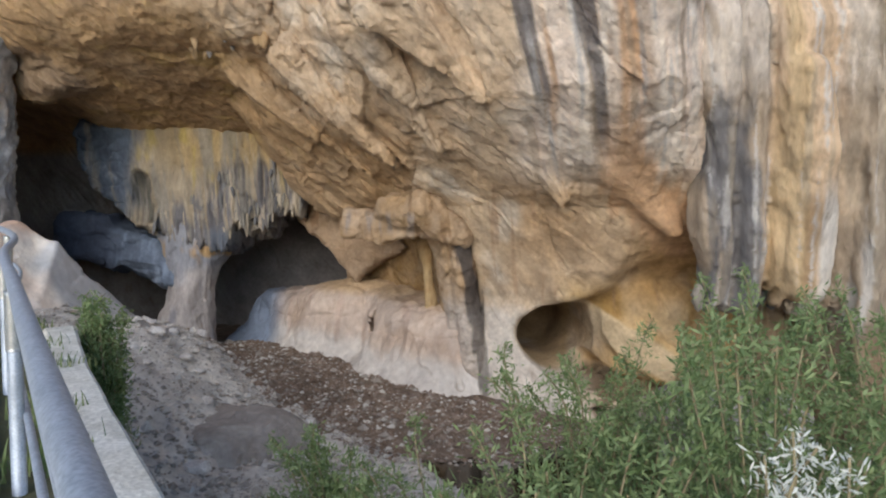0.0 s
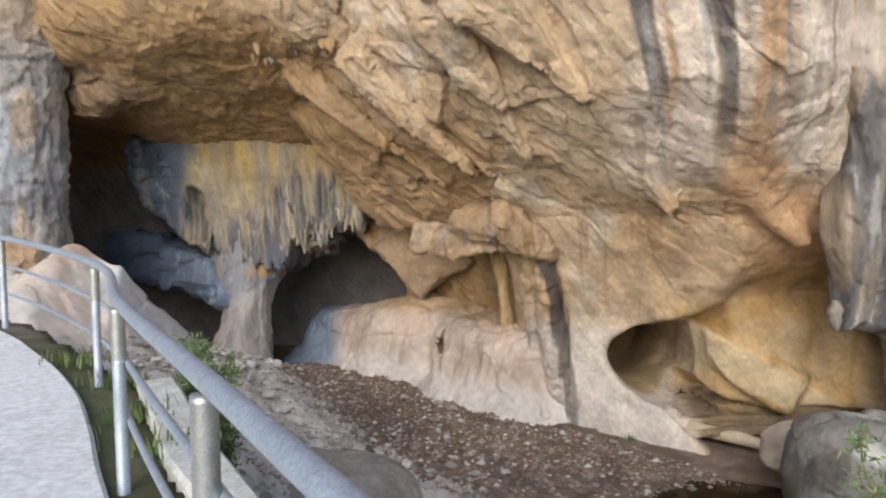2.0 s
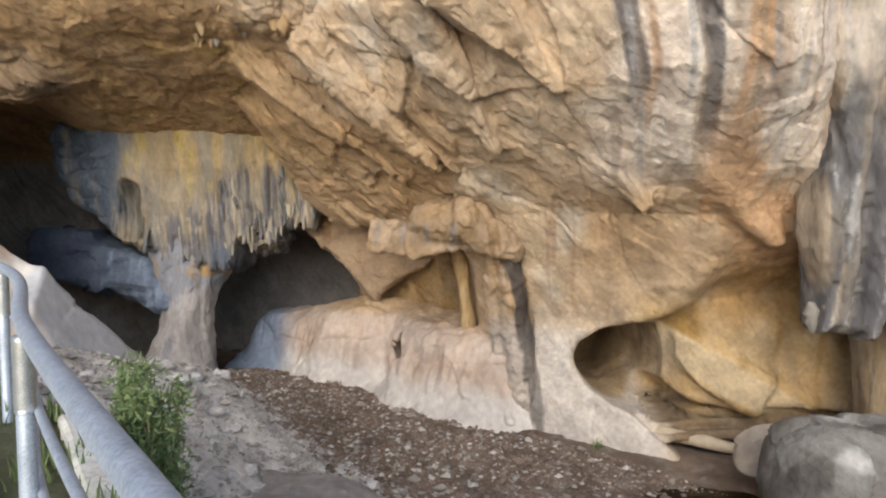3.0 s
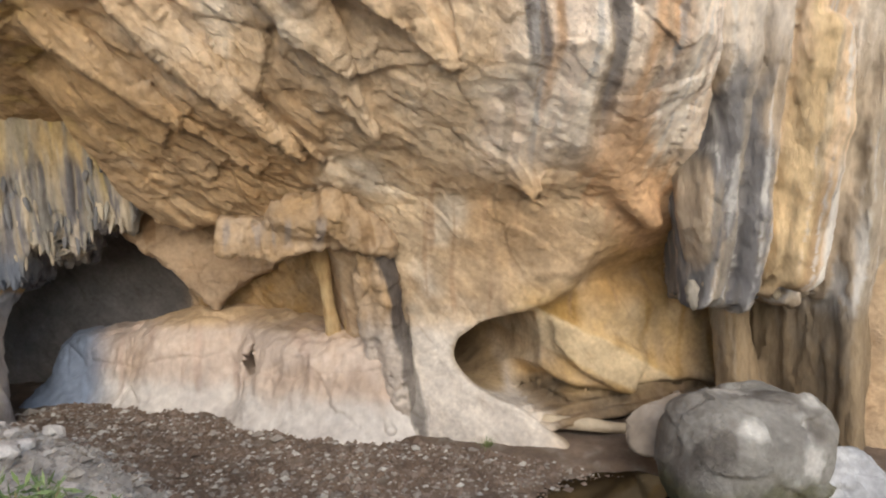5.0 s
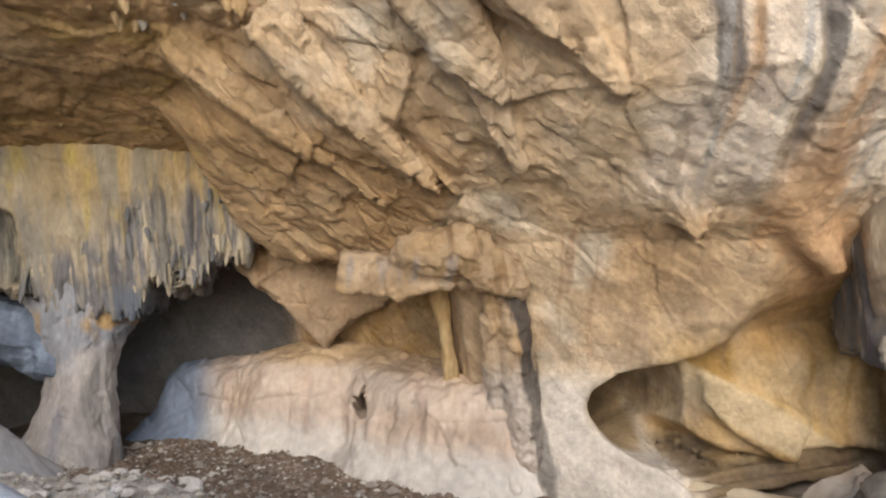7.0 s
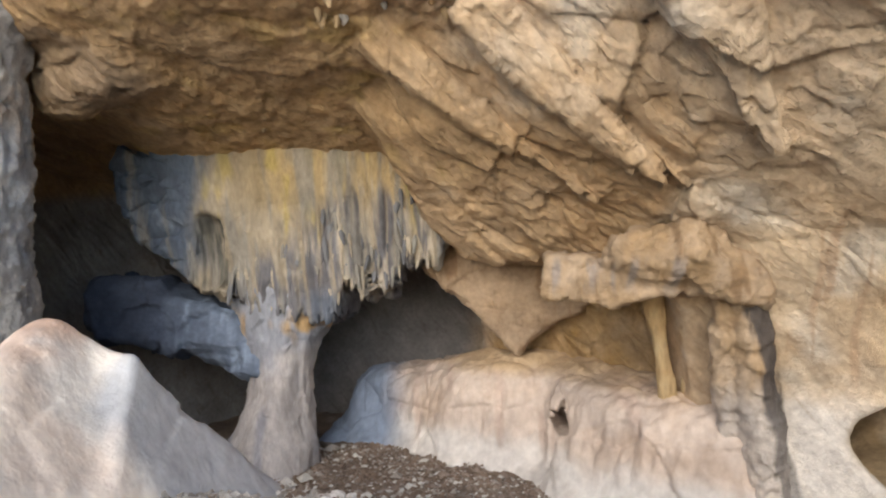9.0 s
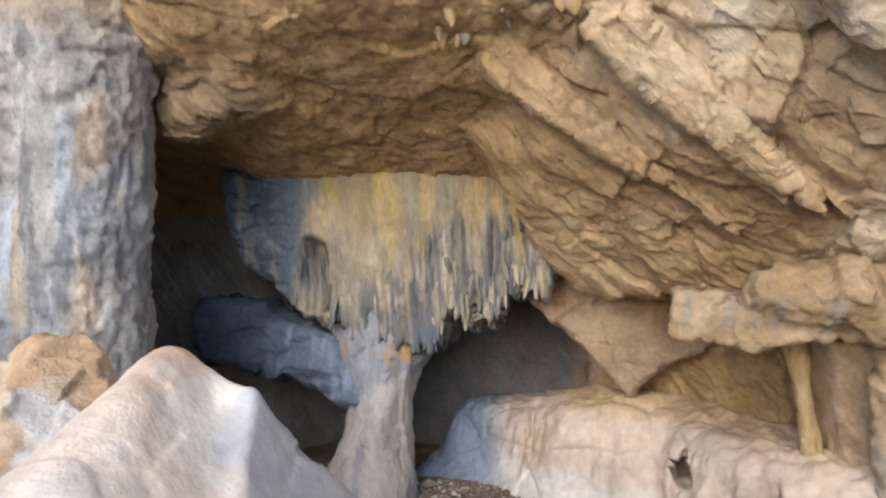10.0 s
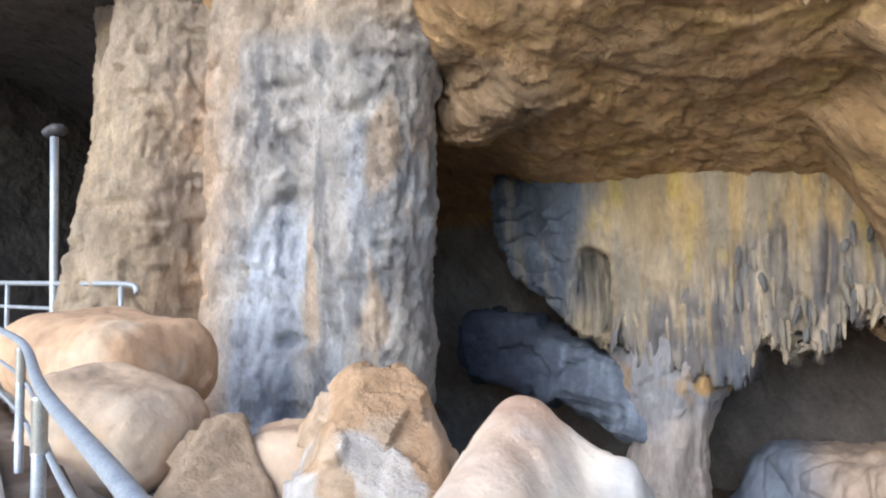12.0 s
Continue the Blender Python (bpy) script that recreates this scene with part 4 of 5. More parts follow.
# ---- the ground ----
def ground_sheet():
    far = np.array([-900, -500, -250, -120, -70, -45, -32])
    gx = np.concatenate([far, np.arange(-26, 14, 0.14), -far[::-1] * 0.7])
    gy = np.concatenate([far, np.arange(-14, 30, 0.14), -far[::-1] + 5])
    X, Y = np.meshgrid(gx, gy, indexing="ij")
    p = np.stack([X.ravel(), Y.ravel(), np.zeros(X.size)], 1)
    d = beside(p[:, 0], p[:, 1])
    z = bed(p[:, 0], p[:, 1])
    wild = step(0.3, 0.8, d)
    a, gap = facets(p, (0.5, 0.5, 0.5), 301)
    bank = step(7.5, 6.0, d)
    z = z + wild * (0.05 * a * (1 + 1.5 * bank) + 0.14 * fbm(p, 1.6, 4, 303) + 0.035 * fbm(p, 0.3, 3, 305))
    p[:, 2] = z
    n1, n2 = len(gx), len(gy)
    i = np.arange(n1 * n2).reshape(n1, n2)
    q = np.stack([i[:-1, :-1], i[1:, :-1], i[1:, 1:], i[:-1, 1:]], -1).reshape(-1, 4)
    c = flat(p, (0.20, 0.15, 0.115))
    c = mix(c, (0.30, 0.26, 0.22), step(0.0, 0.5, fbm(p, 0.35, 3, 311)))
    c = mix(c, (0.68, 0.63, 0.57), step(7.5, 5.5, d + 0.8 * fbm(p, 1.2, 3, 313)) * wild * 0.95)
    c = mix(c, (0.13, 0.15, 0.06), step(1.1, 0.5, np.abs(d - 0.25) + 0.5 * fbm(p, 0.8, 3, 315)) * 0.7 * step(-8.0, -5.5, p[:, 0]))
    # unseen ground behind the path, made pale to bounce light up the overhang
    c = mix(c, (0.52, 0.47, 0.40), step(-0.2, -0.6, d) * (0.8 + 0.3 * fbm(p, 2.0, 3, 317)))
    c = mix(c, (0.05, 0.04, 0.025), step(-3.05, -3.25, z))
    return add_mesh("ground", p, q, ROCK, c)


tagged(ground_sheet(), "brown gravel stream bed with a dusty rocky bank", "ground", kind="structure")

# still pool water
wm, wt, wb = nodes_of("pool_water", 0.06)
wb.inputs["Base Color"].default_value = (0.02, 0.016, 0.010, 1)
wb.inputs["Specular IOR Level"].default_value = 0.5
wnz = tex(wt, "ShaderNodeTexNoise", 3.0, 3, coords(wt))
bump(wt, wb, wnz.outputs[0], 0.15, 0.02)
tagged(add_mesh("water", np.array([(-5.5, 9.0, -3.12), (8.5, 9.0, -3.12), (8.5, 18, -3.12), (-5.5, 18, -3.12)]), np.array([(0, 1, 2, 3)]), wm), "dark still pool of water in the stream bed", "water", kind="structure")


# ---- footpath, kerb wall ----
def ribbon(name, off0, off1, top, bottom, line, material):
    """A solid strip beside the railing's line between two offsets (positive: towards the cliff)."""
    pts = []
    for a, b in zip(line[:-1], line[1:]):
        for s in np.linspace(0, 1, 9)[:-1]:
            pts.append(a + (b - a) * s)
    pts.append(line[-1])
    pts = np.array(pts)
    for _ in range(20):
        pts[1:-1] = (pts[:-2] + 2 * pts[1:-1] + pts[2:]) / 4
    tan = np.gradient(pts, axis=0)
    tan /= np.linalg.norm(tan, axis=1, keepdims=True)
    nor = np.stack([tan[:, 1], -tan[:, 0]], 1)
    wob = np.array([noise.noise((p[0] * 1.3, p[1] * 1.3, 0)) for p in pts])[:, None] * 0.06
    A, B = pts + nor * (off0 + wob), pts + nor * (off1 + wob * 0.3)
    zt = path_z(pts[:, 0]) + top
    bev = 0.03
    sec = [np.c_[A, zt - bottom], np.c_[A, zt - bev], np.c_[A + nor * bev, zt], np.c_[B - nor * bev, zt], np.c_[B, zt - bev], np.c_[B, zt - bottom]]
    v = np.stack(sec, 1).reshape(-1, 3)
    n, k = len(pts), 6
    q = []
    for i in range(n - 1):
        for s in range(k):
            q.append((i * k + s, i * k + (s + 1) % k, (i + 1) * k + (s + 1) % k, (i + 1) * k + s))
    q += [(0, 5, 4, 1), (1, 4, 3, 2), ((n - 1) * k, (n - 1) * k + 1, (n - 1) * k + 4, (n - 1) * k + 5), ((n - 1) * k + 1, (n - 1) * k + 2, (n - 1) * k + 3, (n - 1) * k + 4)]
    return add_mesh(name, v, np.array(q)[:, ::-1], material, smooth=False)


tagged(ribbon("footpath", -2.6, -0.10, 0.03, 0.5, LINE, CONCRETE), "smooth grey concrete footpath", "path", kind="structure")
tagged(ribbon("kerb_wall", 0.28, 0.60, 0.01, 3.2, np.array([(6.0, -7.0)] + POSTS[:5] + [(-4.58, 6.68)]), KERB), "low mottled concrete retaining wall beside the railing", "wall", kind="structure")


# ---- railing ----
def tube(points, radius, sides=12):
    pts = np.array(points, float)
    tan = np.gradient(pts, axis=0)
    tan /= np.linalg.norm(tan, axis=1, keepdims=True)
    up = np.where(np.abs(tan[:, 2:]) > 0.9, (1.0, 0, 0), (0, 0, 1.0))
    a = np.cross(tan, up)
    a /= np.linalg.norm(a, axis=1, keepdims=True)
    b = np.cross(a, tan)
    ang = 2 * math.pi * np.arange(sides) / sides
    v = (pts[:, None] + radius * (a[:, None] * np.cos(ang)[None, :, None] + b[:, None] * np.sin(ang)[None, :, None])).reshape(-1, 3)
    q = []
    for i in range(len(pts) - 1):
        for s in range(sides):
            q.append((i * sides + s, i * sides + (s + 1) % sides, (i + 1) * sides + (s + 1) % sides, (i + 1) * sides + s))
    n = (len(pts) - 1) * sides
    for e, o in ((0, 1), (n, 0)):
        for s in range(1, sides // 2):
            q.append((e + s - 1, e + s, e + (sides - s - 1), e + (sides - s) % sides))
    return v, np.array(q)


def spline(points, n=14):
    p = np.array(points, float)
    out = []
    for i in range(len(p) - 1):
        a, b, c, d = p[max(i - 1, 0)], p[i], p[i + 1], p[min(i + 2, len(p) - 1)]
        for t in np.linspace(0, 1, n, endpoint=False):
            out.append(0.5 * (2 * b + (c - a) * t + (2 * a - 5 * b + 4 * c - d) * t * t + (3 * b - a - 3 * c + d) * t ** 3))
    out.append(p[-1])
    return np.array(out)


railing = tagged(new("railing"), "galvanised tube railing with upright posts along the path", "railing")
P = np.array([(x, y, path_z(x)) for x, y in POSTS])
tg = np.gradient(P[:, :2], axis=0)
tg /= np.linalg.norm(tg, axis=1, keepdims=True)
out = np.c_[tg[:, 1], -tg[:, 0], np.zeros(len(P))]


def rod(name, points, radius, material, parent, sides=12):
    v, q = tube(points, radius, sides)
    return add_mesh(name, v, q, material, parent=parent)


rod("handrail", spline(P + out * 0.005 + (0, 0, 1.055)), 0.034, GALV, railing, 16)
rod("middle_rail", spline(P + out * 0.045 + (0, 0, 0.70)), 0.019, GALV, railing)
rod("lower_rail", spline(P + out * 0.045 + (0, 0, 0.36)), 0.019, GALV, railing)
for k, (p, o) in enumerate(zip(P, out)):
    if k == 2:
        continue
    post = rod("post", [p - (0, 0, 0.15), p + (0, 0, 0.5), p + (0, 0, 1.0)], 0.036, GALV, railing)
    dome = [p + (0, 0, z) for z in (0.70, 0.72, 0.99, 1.012)]
    rod("sleeve", dome, 0.041, BRASS, post)
    rod("bracket", [p + (0, 0, 0.98), p + o * 0.01 + (0, 0, 1.01), p + o * 0.02 + (0, 0, 1.04)], 0.014, GALV, post, 8)


# ---- boulders ----
def boulder(name, c, r, turn, tip, base, second, seed, label, material=None, cell=0.09, cut=0.18, flats=0.8, patch=None, edge=0.75, chalk=None):
    def f(x, y, z):
        a = slab_box(x, y, z, c, r, turn, tip, min(r) * edge)
        if edge < 0.5:
            a = smax(a, ((x - c[0]) * 0.62 - (y - c[1]) * 0.35 + (z - c[2]) * 0.70) - 0.52 * r[2], 0.06)
            return smax(a, (-(x - c[0]) * 0.55 - (y - c[1]) * 0.60 + (z - c[2]) * 0.58) - 0.55 * r[2], 0.06)
        return smin(a, ball(x, y, z, (c[0], c[1], c[2] - r[2] * 0.2), (r[0] * 1.05, r[1] * 1.05, r[2] * 0.95), turn), 0.2)

    def relief(p, n):
        return cut * facets(p, flats, seed)[0] + 0.07 * fbm(p, 0.7, 4, seed + 3) + 0.015 * fbm(p, 0.12, 2, seed + 5)

    def paint(p, n):
        k = mix(flat(p, base), second, step(0.0, 0.35, fbm(p, 0.7, 4, seed + 7)))
        if patch:
            k = mix(k, patch, 0.8 * step(0.1, 0.35, fbm(p, 0.9, 4, seed + 11)))
            k = mix(k, (0.12, 0.115, 0.05), 0.8 * step(c[2] - 0.1, c[2] - 0.6, p[:, 2] + 0.4 * fbm(p, 0.6, 3, seed + 13)))
        if chalk:
            k = mix(k, chalk, 0.9 * step(0.0, 0.12, fbm(p, 0.55, 3, seed + 15) + 0.45 * ((c[2] - p[:, 2]) / r[2] - 0.25)))
        return mix(k, np.array(base) * 0.7, 0.5 * step(0.2, 0.5, fbm(p, 0.3, 3, seed + 9)))

    m = max(r) * 1.5 + 0.3
    return tagged(carve(name, f, np.array(c) - m, np.array(c) + m, cell, relief, paint, material or ROCK, 1), label, "boulder")


def cone_boulder():
    def f(x, y, z):
        def side(ax, ay, az, nx, ny, nz):
            return (nx * (x - ax) + ny * (y - ay) + nz * (z - az)) / math.sqrt(nx * nx + ny * ny + nz * nz)

        d = smax(side(-9.45, 13.2, 2.3, -0.80, -0.15, 0.50), side(-9.38, 13.2, 2.3, 0.80, -0.02, 0.60), 0.30)
        d = smax(d, side(-9.4, 13.2, 2.36, 0.05, -0.38, 0.92), 0.30)
        d = smax(d, side(-9.4, 13.4, 2.3, 0.0, 0.8, 0.5), 0.3)
        d = smax(d, side(-8.8, 10.7, 1.0, 0.0, -0.92, 0.35), 0.4)
        e = smax(side(-8.40, 13.2, 1.35, 0.92, 0.0, 0.38), side(-8.5, 13.0, 1.40, -0.1, -0.66, 0.75), 0.10)
        e = smax(e, side(-8.5, 13.7, 1.5, -0.1, 0.85, 0.4), 0.2)
        e = smax(e, -9.6 - x, 0.2)
        return smin(d, e, 0.2)

    def relief(p, n):
        return 0.05 * facets(p, 1.3, 401)[0] + 0.03 * fbm(p, 0.9, 3, 403) + 0.012 * fbm(p, 0.12, 2, 405)

    def paint(p, n):
        c = mix(flat(p, (0.72, 0.60, 0.50)), (0.77, 0.70, 0.62), step(-0.1, 0.4, fbm(p, 0.8, 3, 407)))
        c = mix(c, (0.52, 0.33, 0.23), step(1.7, 2.1, p[:, 2] + 0.25 * fbm(p, 0.5, 3, 409)) * 0.7)
        c = mix(c, (0.70, 0.65, 0.60), 0.6 * step(0.1, 0.6, fbm(p, 0.5, 4, 411)))
        return mix(c, (0.40, 0.41, 0.43), step(-8.9, -8.6, p[:, 0] + 0.2 * fbm(p, 0.4, 2, 413)) * step(12.5, 12.9, p[:, 1]) * 0.85)

    return tagged(carve("cone_boulder", f, (-13.0, 9.7, -1.6), (-6.0, 16.5, 2.9), 0.10, relief, paint, PALE, 1), "large pointed pinkish limestone boulder beside the path", "boulder")


cone_boulder()
boulder("jagged_boulder", (-11.1, 13.4, 1.45), (0.75, 0.6, 0.75), 20, 18, (0.60, 0.41, 0.26), (0.66, 0.52, 0.39), 421, "broken orange boulder with white edges", chalk=(0.80, 0.78, 0.76), cut=0.12, flats=0.5, edge=0.12)
boulder("round_boulder", (-15.6, 13.9, 2.0), (1.25, 0.95, 0.6), 0, -4, (0.56, 0.38, 0.25), (0.60, 0.47, 0.35), 431, "smooth tan boulder on the heap", PALE, cut=0.08, flats=1.5)
boulder("round_boulder", (-14.0, 12.9, 1.5), (0.85, 0.7, 0.55), 10, -12, (0.60, 0.46, 0.34), (0.64, 0.53, 0.42), 441, "smooth grey-tan boulder leaning on another", PALE, cut=0.08, flats=1.5)
boulder("round_boulder", (-12.75, 13.0, 1.1), (0.5, 0.5, 0.55), -20, 30, (0.58, 0.45, 0.33), (0.64, 0.54, 0.44), 451, "split tan boulder with a white broken face", chalk=(0.80, 0.80, 0.80), cut=0.07, edge=0.2)
boulder("round_boulder", (-12.3, 13.9, 1.05), (0.6, 0.5, 0.45), 10, 5, (0.58, 0.42, 0.30), (0.64, 0.50, 0.38), 456, "small tan boulder behind the split one", PALE, cut=0.06)
boulder("round_boulder", (-14.3, 12.3, 0.95), (0.8, 0.5, 0.4), 0, 4, (0.57, 0.47, 0.38), (0.60, 0.52, 0.44), 461, "low pale boulder under the heap", PALE, cut=0.06)
boulder("stream_boulder", (5.7, 13.7, -2.2), (1.55, 1.1, 1.1), 8, 0, (0.30, 0.28, 0.25), (0.60, 0.57, 0.52), 471, "grey and white boulder with dark patches in the pool", cut=0.16, flats=0.9, patch=(0.15, 0.13, 0.11))
boulder("stream_boulder", (5.25, 14.75, -2.0), (1.15, 0.7, 0.42), 5, 8, (0.29, 0.24, 0.19), (0.40, 0.34, 0.28), 476, "brown sloping rock behind the boulder in the pool", PALE, cut=0.12, edge=0.4)
boulder("stream_boulder", (7.5, 12.6, -2.7), (0.75, 0.5, 0.5), 10, -15, (0.55, 0.55, 0.56), (0.66, 0.66, 0.66), 481, "pale grey block at the pool's edge", cut=0.07, edge=0.2)
boulder("bank_boulder", (-7.5, 16.6, -2.2), (0.95, 0.8, 0.75), 25, 25, (0.44, 0.40, 0.38), (0.52, 0.48, 0.46), 491, "smooth grey boulder below the column", PALE, cut=0.05)
boulder("bank_boulder", (-3.9, 10.6, -1.95), (1.45, 1.2, 0.95), -30, 6, (0.34, 0.30, 0.27), (0.46, 0.42, 0.38), 501, "brown weathered rock on the bank", cut=0.08)
boulder("bank_stone", (-6.0, 13.1, -1.95), (0.28, 0.2, 0.13), 15, 0, (0.62, 0.60, 0.57), (0.66, 0.64, 0.60), 511, "small white stone on the bank", cell=0.04, cut=0.04, flats=0.3)


# ---- plants ----
def blades(name, centre, spread, count, height, material, seed, label, width=0.012, lean=0.35):
    """A tuft of grass: curved blades of three segments."""
    rng = np.random.default_rng(seed)
    v, q = [], []
    for _ in range(count):
        x, y = centre[0] + rng.normal(0, spread), centre[1] + rng.normal(0, spread)
        z = centre[2]
        a = rng.uniform(0, 2 * math.pi)
        h, l = height * rng.uniform(0.5, 1.15), lean * rng.uniform(0.2, 1.3)
        n = len(v)
        for i in range(4):
            t = i / 3
            w = width * (1 - 0.85 * t)
            cx, cy, cz = x + math.cos(a) * l * h * t * t, y + math.sin(a) * l * h * t * t, z + h * t * (1 - 0.2 * t * l)
            v += [(cx - math.sin(a) * w, cy + math.cos(a) * w, cz), (cx + math.sin(a) * w, cy - math.cos(a) * w, cz)]
        q += [(n + 2 * i, n + 2 * i + 1, n + 2 * i + 3, n + 2 * i + 2) for i in range(3)]
    return tagged(add_mesh(name, np.array(v), np.array(q), material), label, "grass", kind="stuff")


def shrub(name, base, reach, height, stems, seed, label, leaf=0.042, lean=(0, 0), per=150, green=None):
    """A feathery shrub: arching stems with side sprigs of narrow leaves."""
    rng = np.random.default_rng(seed)
    thing = tagged(new(name), label, "shrub")
    thing.location = base
    sv, sq, lv, lq = [], [], [], []
    for s in range(stems):
        a = rng.uniform(0, 2 * math.pi)
        r = reach * rng.uniform(0.3, 1.0)
        h = height * rng.uniform(0.55, 1.1)
        pts = [(0.08 * math.cos(a), 0.08 * math.sin(a), -0.05)]
        for t in (0.3, 0.6, 0.85, 1.0):
            pts.append(((lean[0] + r * math.cos(a)) * t ** 1.4 + rng.normal(0, 0.03), (lean[1] + r * math.sin(a)) * t ** 1.4 + rng.normal(0, 0.03), h * (t - 0.22 * t * t * t)))
        pts = spline(pts, 5)
        v, q = tube(pts, 0.006, 5)
        sq.append(q + sum(len(x) for x in sv))
        sv.append(v)
        for _ in range(per):
            t = rng.uniform(0.2, 1.0)
            c = pts[int(t * (len(pts) - 1))] + rng.normal(0, 0.10, 3) * (1.25 - t)
            d = rng.normal(0, 1, 3) + (0, 0, 0.5)
            d /= np.linalg.norm(d)
            w = np.cross(d, rng.normal(0, 1, 3))
            w *= leaf * 0.17 / np.linalg.norm(w)
            ln = leaf * rng.uniform(0.7, 1.9)
            n = len(lv)
            lv += [c, c + d * ln * 0.5 + w, c + d * ln, c + d * ln * 0.5 - w]
            lq.append((n, n + 1, n + 2, n + 3))
    st = add_mesh("branchwork", np.concatenate(sv), np.concatenate([x for x in sq]), TWIG, parent=thing)
    cr = add_mesh("foliage", np.array(lv), np.array(lq), green or LEAF, parent=thing, smooth=False)
    st["kind"] = "stuff"
    cr["kind"] = "stuff"
    return thing


def level(x, y):
    return float(bed(np.array([x]), np.array([y]))[0]) - 0.05


for i, (x, y, r, top, n, lab) in enumerate([
    (0.85, 2.95, 0.7, 1.6, 40, "feathery green shrub with dry stems on the bank"),
    (1.9, 3.2, 0.9, 1.95, 50, "tall feathery grey-green shrub on the bank"),
    (3.0, 3.8, 1.0, 2.15, 50, "tall feathery shrub with dry stems on the bank"),
    (0.2, 4.3, 0.8, 0.9, 40, "low feathery green shrub on the bank"),
    (1.3, 4.6, 0.9, 1.65, 45, "spreading feathery green shrub on the bank"),
    (2.4, 4.9, 0.9, 2.0, 45, "spreading grey-green shrub on the bank"),
    (-0.7, 4.9, 0.5, 0.75, 30, "low bright green shrub on the bank"),
]):
    shrub("feathery_shrub", (x, y, level(x, y)), r, (top - level(x, y)) / 0.82, n, 601 + i, lab, per=380)
shrub("sunlit_shrub", (1.62, 2.12, level(1.62, 2.12)), 0.34, (1.74 - level(1.62, 2.12)) / 0.82, 34, 655, "pale shrub beside the path wall with sunlight put into its leaf colour", leaf=0.03, per=320, green=SUNLIT)
shrub("weed", (-3.85, 7.15, level(-3.85, 7.15)), 0.30, (1.52 - level(-3.85, 7.15)) / 0.82, 60, 690, "bushy green weed at the end of the wall", leaf=0.06, per=220)
for i, (x, y) in enumerate([(-3.3, 5.5), (-3.9, 6.1), (-2.6, 4.3), (-4.6, 6.9), (-2.0, 3.5), (-5.4, 7.5)]):
    blades("grass_tuft", (x, y, path_z(x) - 0.05), 0.13, 70, 0.17, GRASS, 620 + i, "green grass tuft beside the path")


def pebbles(name, count, box, size, seed, label):
    """Loose gravel: squashed eight-sided stones strewn over the bed."""
    rng = np.random.default_rng(seed)
    x, y = rng.uniform(box[0], box[1], count * 3), rng.uniform(box[2], box[3], count * 3)
    d = beside(x, y)
    keep = (inward(x, y) < 0.2 + 0.6 * (x < -6)) & (d > 5.2) & (x > -10.5)
    x, y = x[keep][:count], y[keep][:count]
    z = bed(x, y)
    ok = z > -3.25
    x, y, z = x[ok], y[ok], z[ok]
    p = np.stack([x, y, 0 * x], 1)
    z = z + 0.05 * facets(p, (0.5, 0.5, 0.5), 301)[0] + 0.14 * fbm(p, 1.6, 4, 303) + 0.035 * fbm(p, 0.3, 3, 305)
    base = np.array([(1, 0, 0), (0, 1, 0), (-1, 0, 0), (0, -1, 0), (0.1, 0.1, 0.8), (0, 0, -0.7)])
    tri = np.array([(0, 1, 4), (1, 2, 4), (2, 3, 4), (3, 0, 4), (1, 0, 5), (2, 1, 5), (3, 2, 5), (0, 3, 5)])
    n = len(x)
    r = size * rng.lognormal(0, 0.45, n)
    a = rng.uniform(0, 6.28, n)
    v = base[None] * (r[:, None, None] * rng.uniform(0.6, 1.3, (n, 6, 1)))
    v = np.stack([v[..., 0] * np.cos(a)[:, None] - v[..., 1] * np.sin(a)[:, None], v[..., 0] * np.sin(a)[:, None] + v[..., 1] * np.cos(a)[:, None], v[..., 2] * 0.7], -1)
    v += np.stack([x, y, z + 0.2 * r], 1)[:, None]
    shade = rng.choice(4, n, p=[0.45, 0.3, 0.17, 0.08])
    c = np.array([(0.20, 0.145, 0.11), (0.27, 0.21, 0.17), (0.36, 0.32, 0.28), (0.58, 0.55, 0.50)])[shade]
    return tagged(add_mesh(name, v.reshape(-1, 3), (tri[None] + 6 * np.arange(n)[:, None, None]).reshape(-1, 3), ROCK, np.repeat(c, 6, 0), smooth=False), label, "gravel", kind="stuff")


pebbles("gravel", 26000, (-10.5, 5, 10.5, 24.5), 0.045, 701, "loose brown and pale gravel on the stream bed")


# ---- fallen timber and far fittings ----
def plank(name, a, b, w, t, colour, label):
    def f(x, y, z):
        return limb(x, y, z + 0.0, a, b, w, w * 0.6)
    lo, hi = np.minimum(a, b) - 0.4, np.maximum(a, b) + 0.4
    return tagged(carve(name, f, lo, hi, 0.07, lambda p, n: 0.05 * fbm(p, (0.8, 0.2, 0.2), 3, 711), lambda p, n: mix(flat(p, colour), (0.42, 0.34, 0.24), fbm(p, 0.5, 3, 713) + 0.4), PALE, 1), label, "log")


plank("fallen_log", (3.2, 17.55, -2.55), (5.9, 16.7, -2.95), 0.17, 0.1, (0.55, 0.46, 0.34), "pale weathered log lying at the mouth of the arch")
lamp_pole = tagged(new("lamp_pole"), "thin grey steel pole with a small lamp head", "pole")
rod("shaft", [(-20.5, 16.0, 1.6), (-20.55, 16.0, 4.0), (-20.6, 16.0, 5.9)], 0.075, GALV, lamp_pole)
v, q = tube([(-20.85, 16.0, 6.0), (-20.6, 16.0, 6.06), (-20.35, 16.0, 6.02)], 0.12, 10)
add_mesh("lamp_head", v, q, plain("dark_housing", (0.04, 0.04, 0.045), (0.07, 0.07, 0.075), 5, 0.5), parent=lamp_pole)
landing = tagged(new("landing_rail"), "grey tube guard rail on a far landing", "railing")
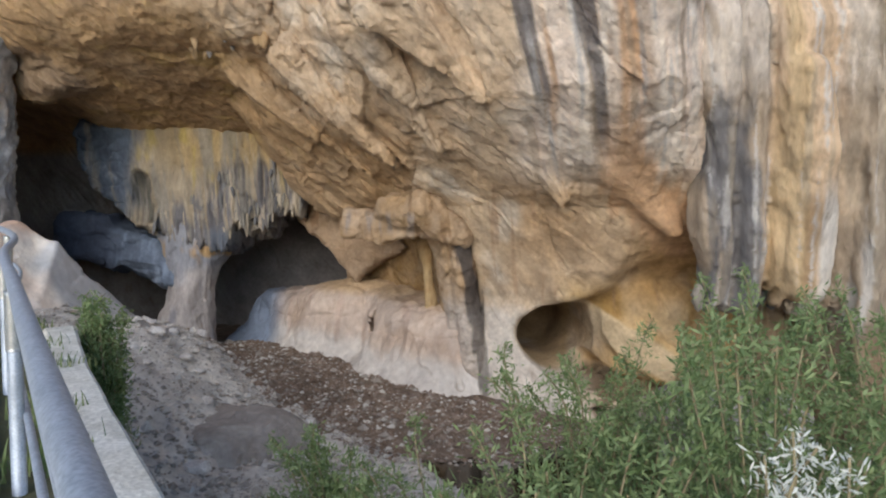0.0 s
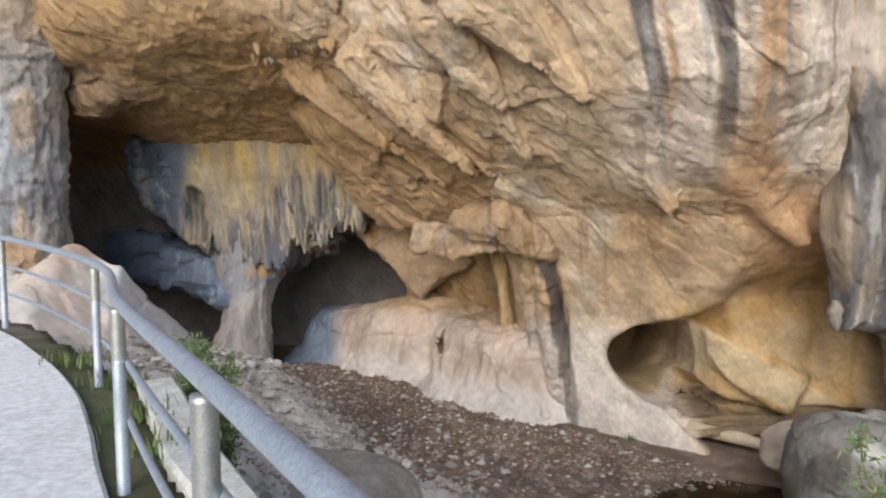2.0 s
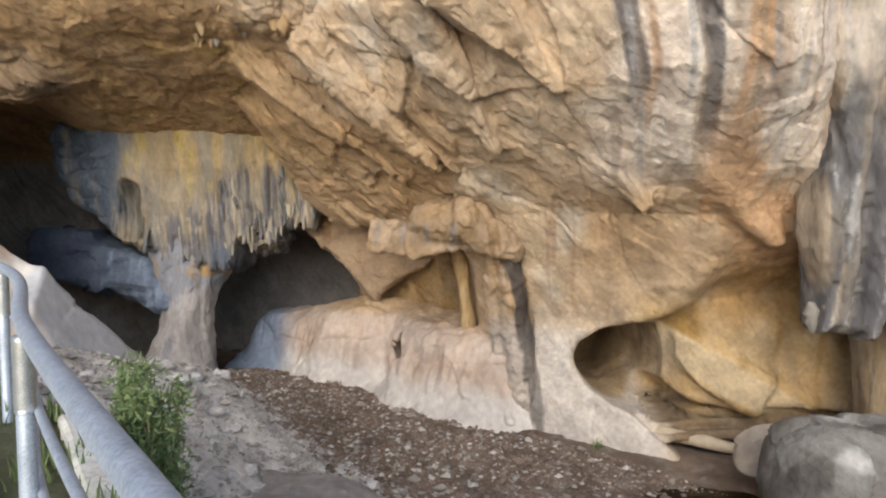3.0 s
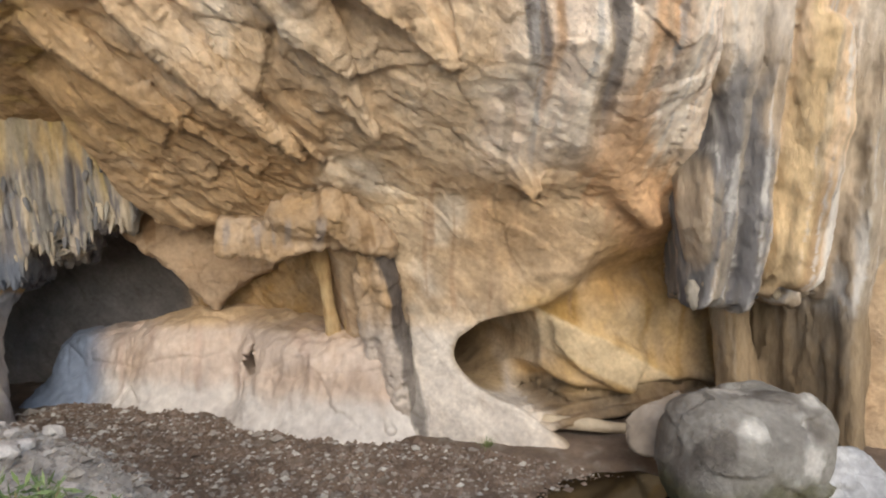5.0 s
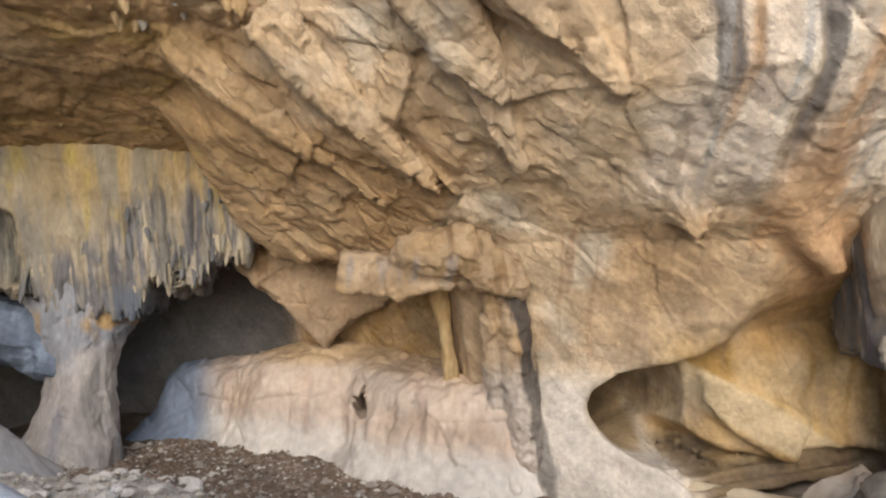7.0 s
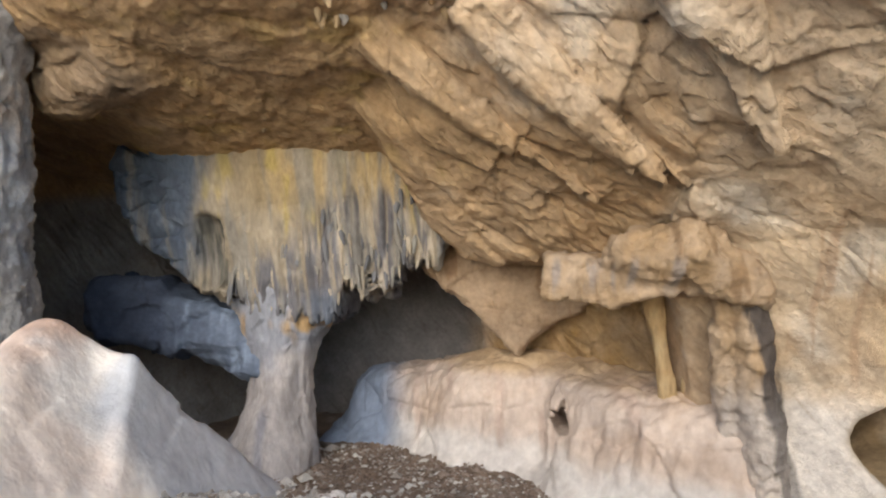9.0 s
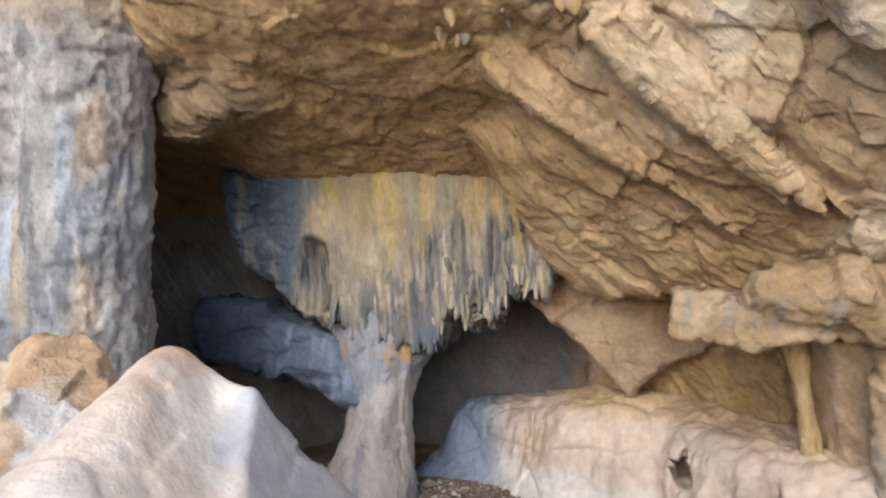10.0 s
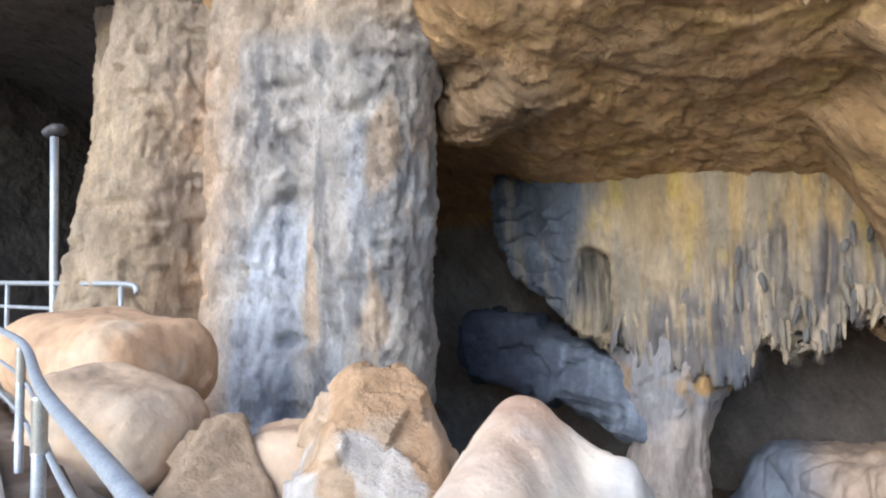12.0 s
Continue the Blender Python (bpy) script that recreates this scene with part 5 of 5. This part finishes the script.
rod("handrail", spline([(-23.5, 16.0, 2.95), (-20.0, 16.0, 2.95), (-18.2, 16.0, 2.95), (-17.95, 16.0, 2.8)]), 0.05, GALV, landing)
rod("lower_rail", spline([(-23.5, 16.0, 2.45), (-20.0, 16.0, 2.45), (-18.0, 16.0, 2.45)]), 0.04, GALV, landing)
for x in (-22.2, -20.0, -18.4):
    rod("post", [(x, 16.0, 1.6), (x, 16.0, 2.2), (x, 16.0, 2.95)], 0.045, GALV, landing)


def rubble(name, count, box, size, seed, label):
    """Loose angular stones on the dusty bank."""
    rng = np.random.default_rng(seed)
    for i in range(count):
        x, y = rng.uniform(box[0], box[1]), rng.uniform(box[2], box[3])
        r = size * rng.lognormal(0, 0.4)
        z = float(bed(np.array([x]), np.array([y]))[0]) + 0.02
        bm = bmesh.new()
        bmesh.ops.create_icosphere(bm, subdivisions=2, radius=r)
        for v in bm.verts:
            n = noise.noise(v.co / r * 1.1 + Vector((i * 3.1, 0, 0)))
            v.co *= 1 + 0.35 * n
            v.co.z *= 0.6
        me = bpy.data.meshes.new(name)
        bm.to_mesh(me)
        bm.free()
        me.materials.append(STONE)
        ob = new(name, me)
        ob.matrix_world = pose(x, y, z, 0, 0, rng.uniform(0, 360))
        tagged(ob, label, "stone", "stones on the bank")


STONE = plain("bank_stone", (0.42, 0.38, 0.34), (0.62, 0.58, 0.53), 5, 0.95, 0.02)
rubble("loose_stone", 70, (-7.5, -2.5, 8.5, 15.5), 0.09, 801, "pale loose stone on the dusty bank")

# flat stones standing out of the pool
for i, (x, y, r) in enumerate([(-1.9, 11.9, 0.16), (-1.4, 12.2, 0.20), (-0.8, 11.8, 0.14), (-2.3, 12.3, 0.12), (-1.1, 12.8, 0.13), (-0.4, 12.4, 0.16), (-1.7, 12.7, 0.10), (-0.9, 12.3, 0.11)]):
    boulder("pool_stone", (x, y, -3.12), (r, r * 0.75, r * 0.4), 40 * i, 0, (0.56, 0.51, 0.45), (0.62, 0.58, 0.52), 820 + 3 * i, "pale flat stone standing out of the pool", PALE, cell=0.05, cut=0.03, flats=0.3)

blades("dry_tuft", (1.9, 17.25, level(1.9, 17.25)), 0.07, 60, 0.28, GRASS, 860, "small dry plant at the foot of the cliff")


def grit(name, count, box, size, seed, label):
    """Small pale stones strewn over the dusty bank."""
    rng = np.random.default_rng(seed)
    x, y = rng.uniform(box[0], box[1], count * 2), rng.uniform(box[2], box[3], count * 2)
    d = beside(x, y)
    keep = (d > 0.8) & (d < 7.2)
    x, y = x[keep][:count], y[keep][:count]
    n = len(x)
    r = size * rng.lognormal(0, 0.5, n)
    p = np.stack([x, y, 0 * x], 1)
    z = bed(x, y) + 0.125 * facets(p, (0.5, 0.5, 0.5), 301)[0] + 0.14 * fbm(p, 1.6, 4, 303) + 0.035 * fbm(p, 0.3, 3, 305)
    base = np.array([(1, 0.1, 0), (0, 1, 0.1), (-1, 0, 0), (0.1, -1, 0), (0.1, 0.1, 0.7), (0, 0, -0.6)])
    tri = np.array([(0, 1, 4), (1, 2, 4), (2, 3, 4), (3, 0, 4), (1, 0, 5), (2, 1, 5), (3, 2, 5), (0, 3, 5)])
    v = base[None] * (r[:, None, None] * rng.uniform(0.6, 1.3, (n, 6, 1))) + np.stack([x, y, z + 0.2 * r], 1)[:, None]
    c = np.array([(0.36, 0.32, 0.28), (0.48, 0.44, 0.39), (0.62, 0.58, 0.53)])[rng.choice(3, n, p=[0.4, 0.4, 0.2])]
    return tagged(add_mesh(name, v.reshape(-1, 3), (tri[None] + 6 * np.arange(n)[:, None, None]).reshape(-1, 3), ROCK, np.repeat(c, 6, 0), smooth=False), label, "gravel", kind="stuff")


grit("bank_gravel", 14000, (-8, 2.5, 3.5, 16), 0.03, 871, "pale loose grit on the dusty bank")
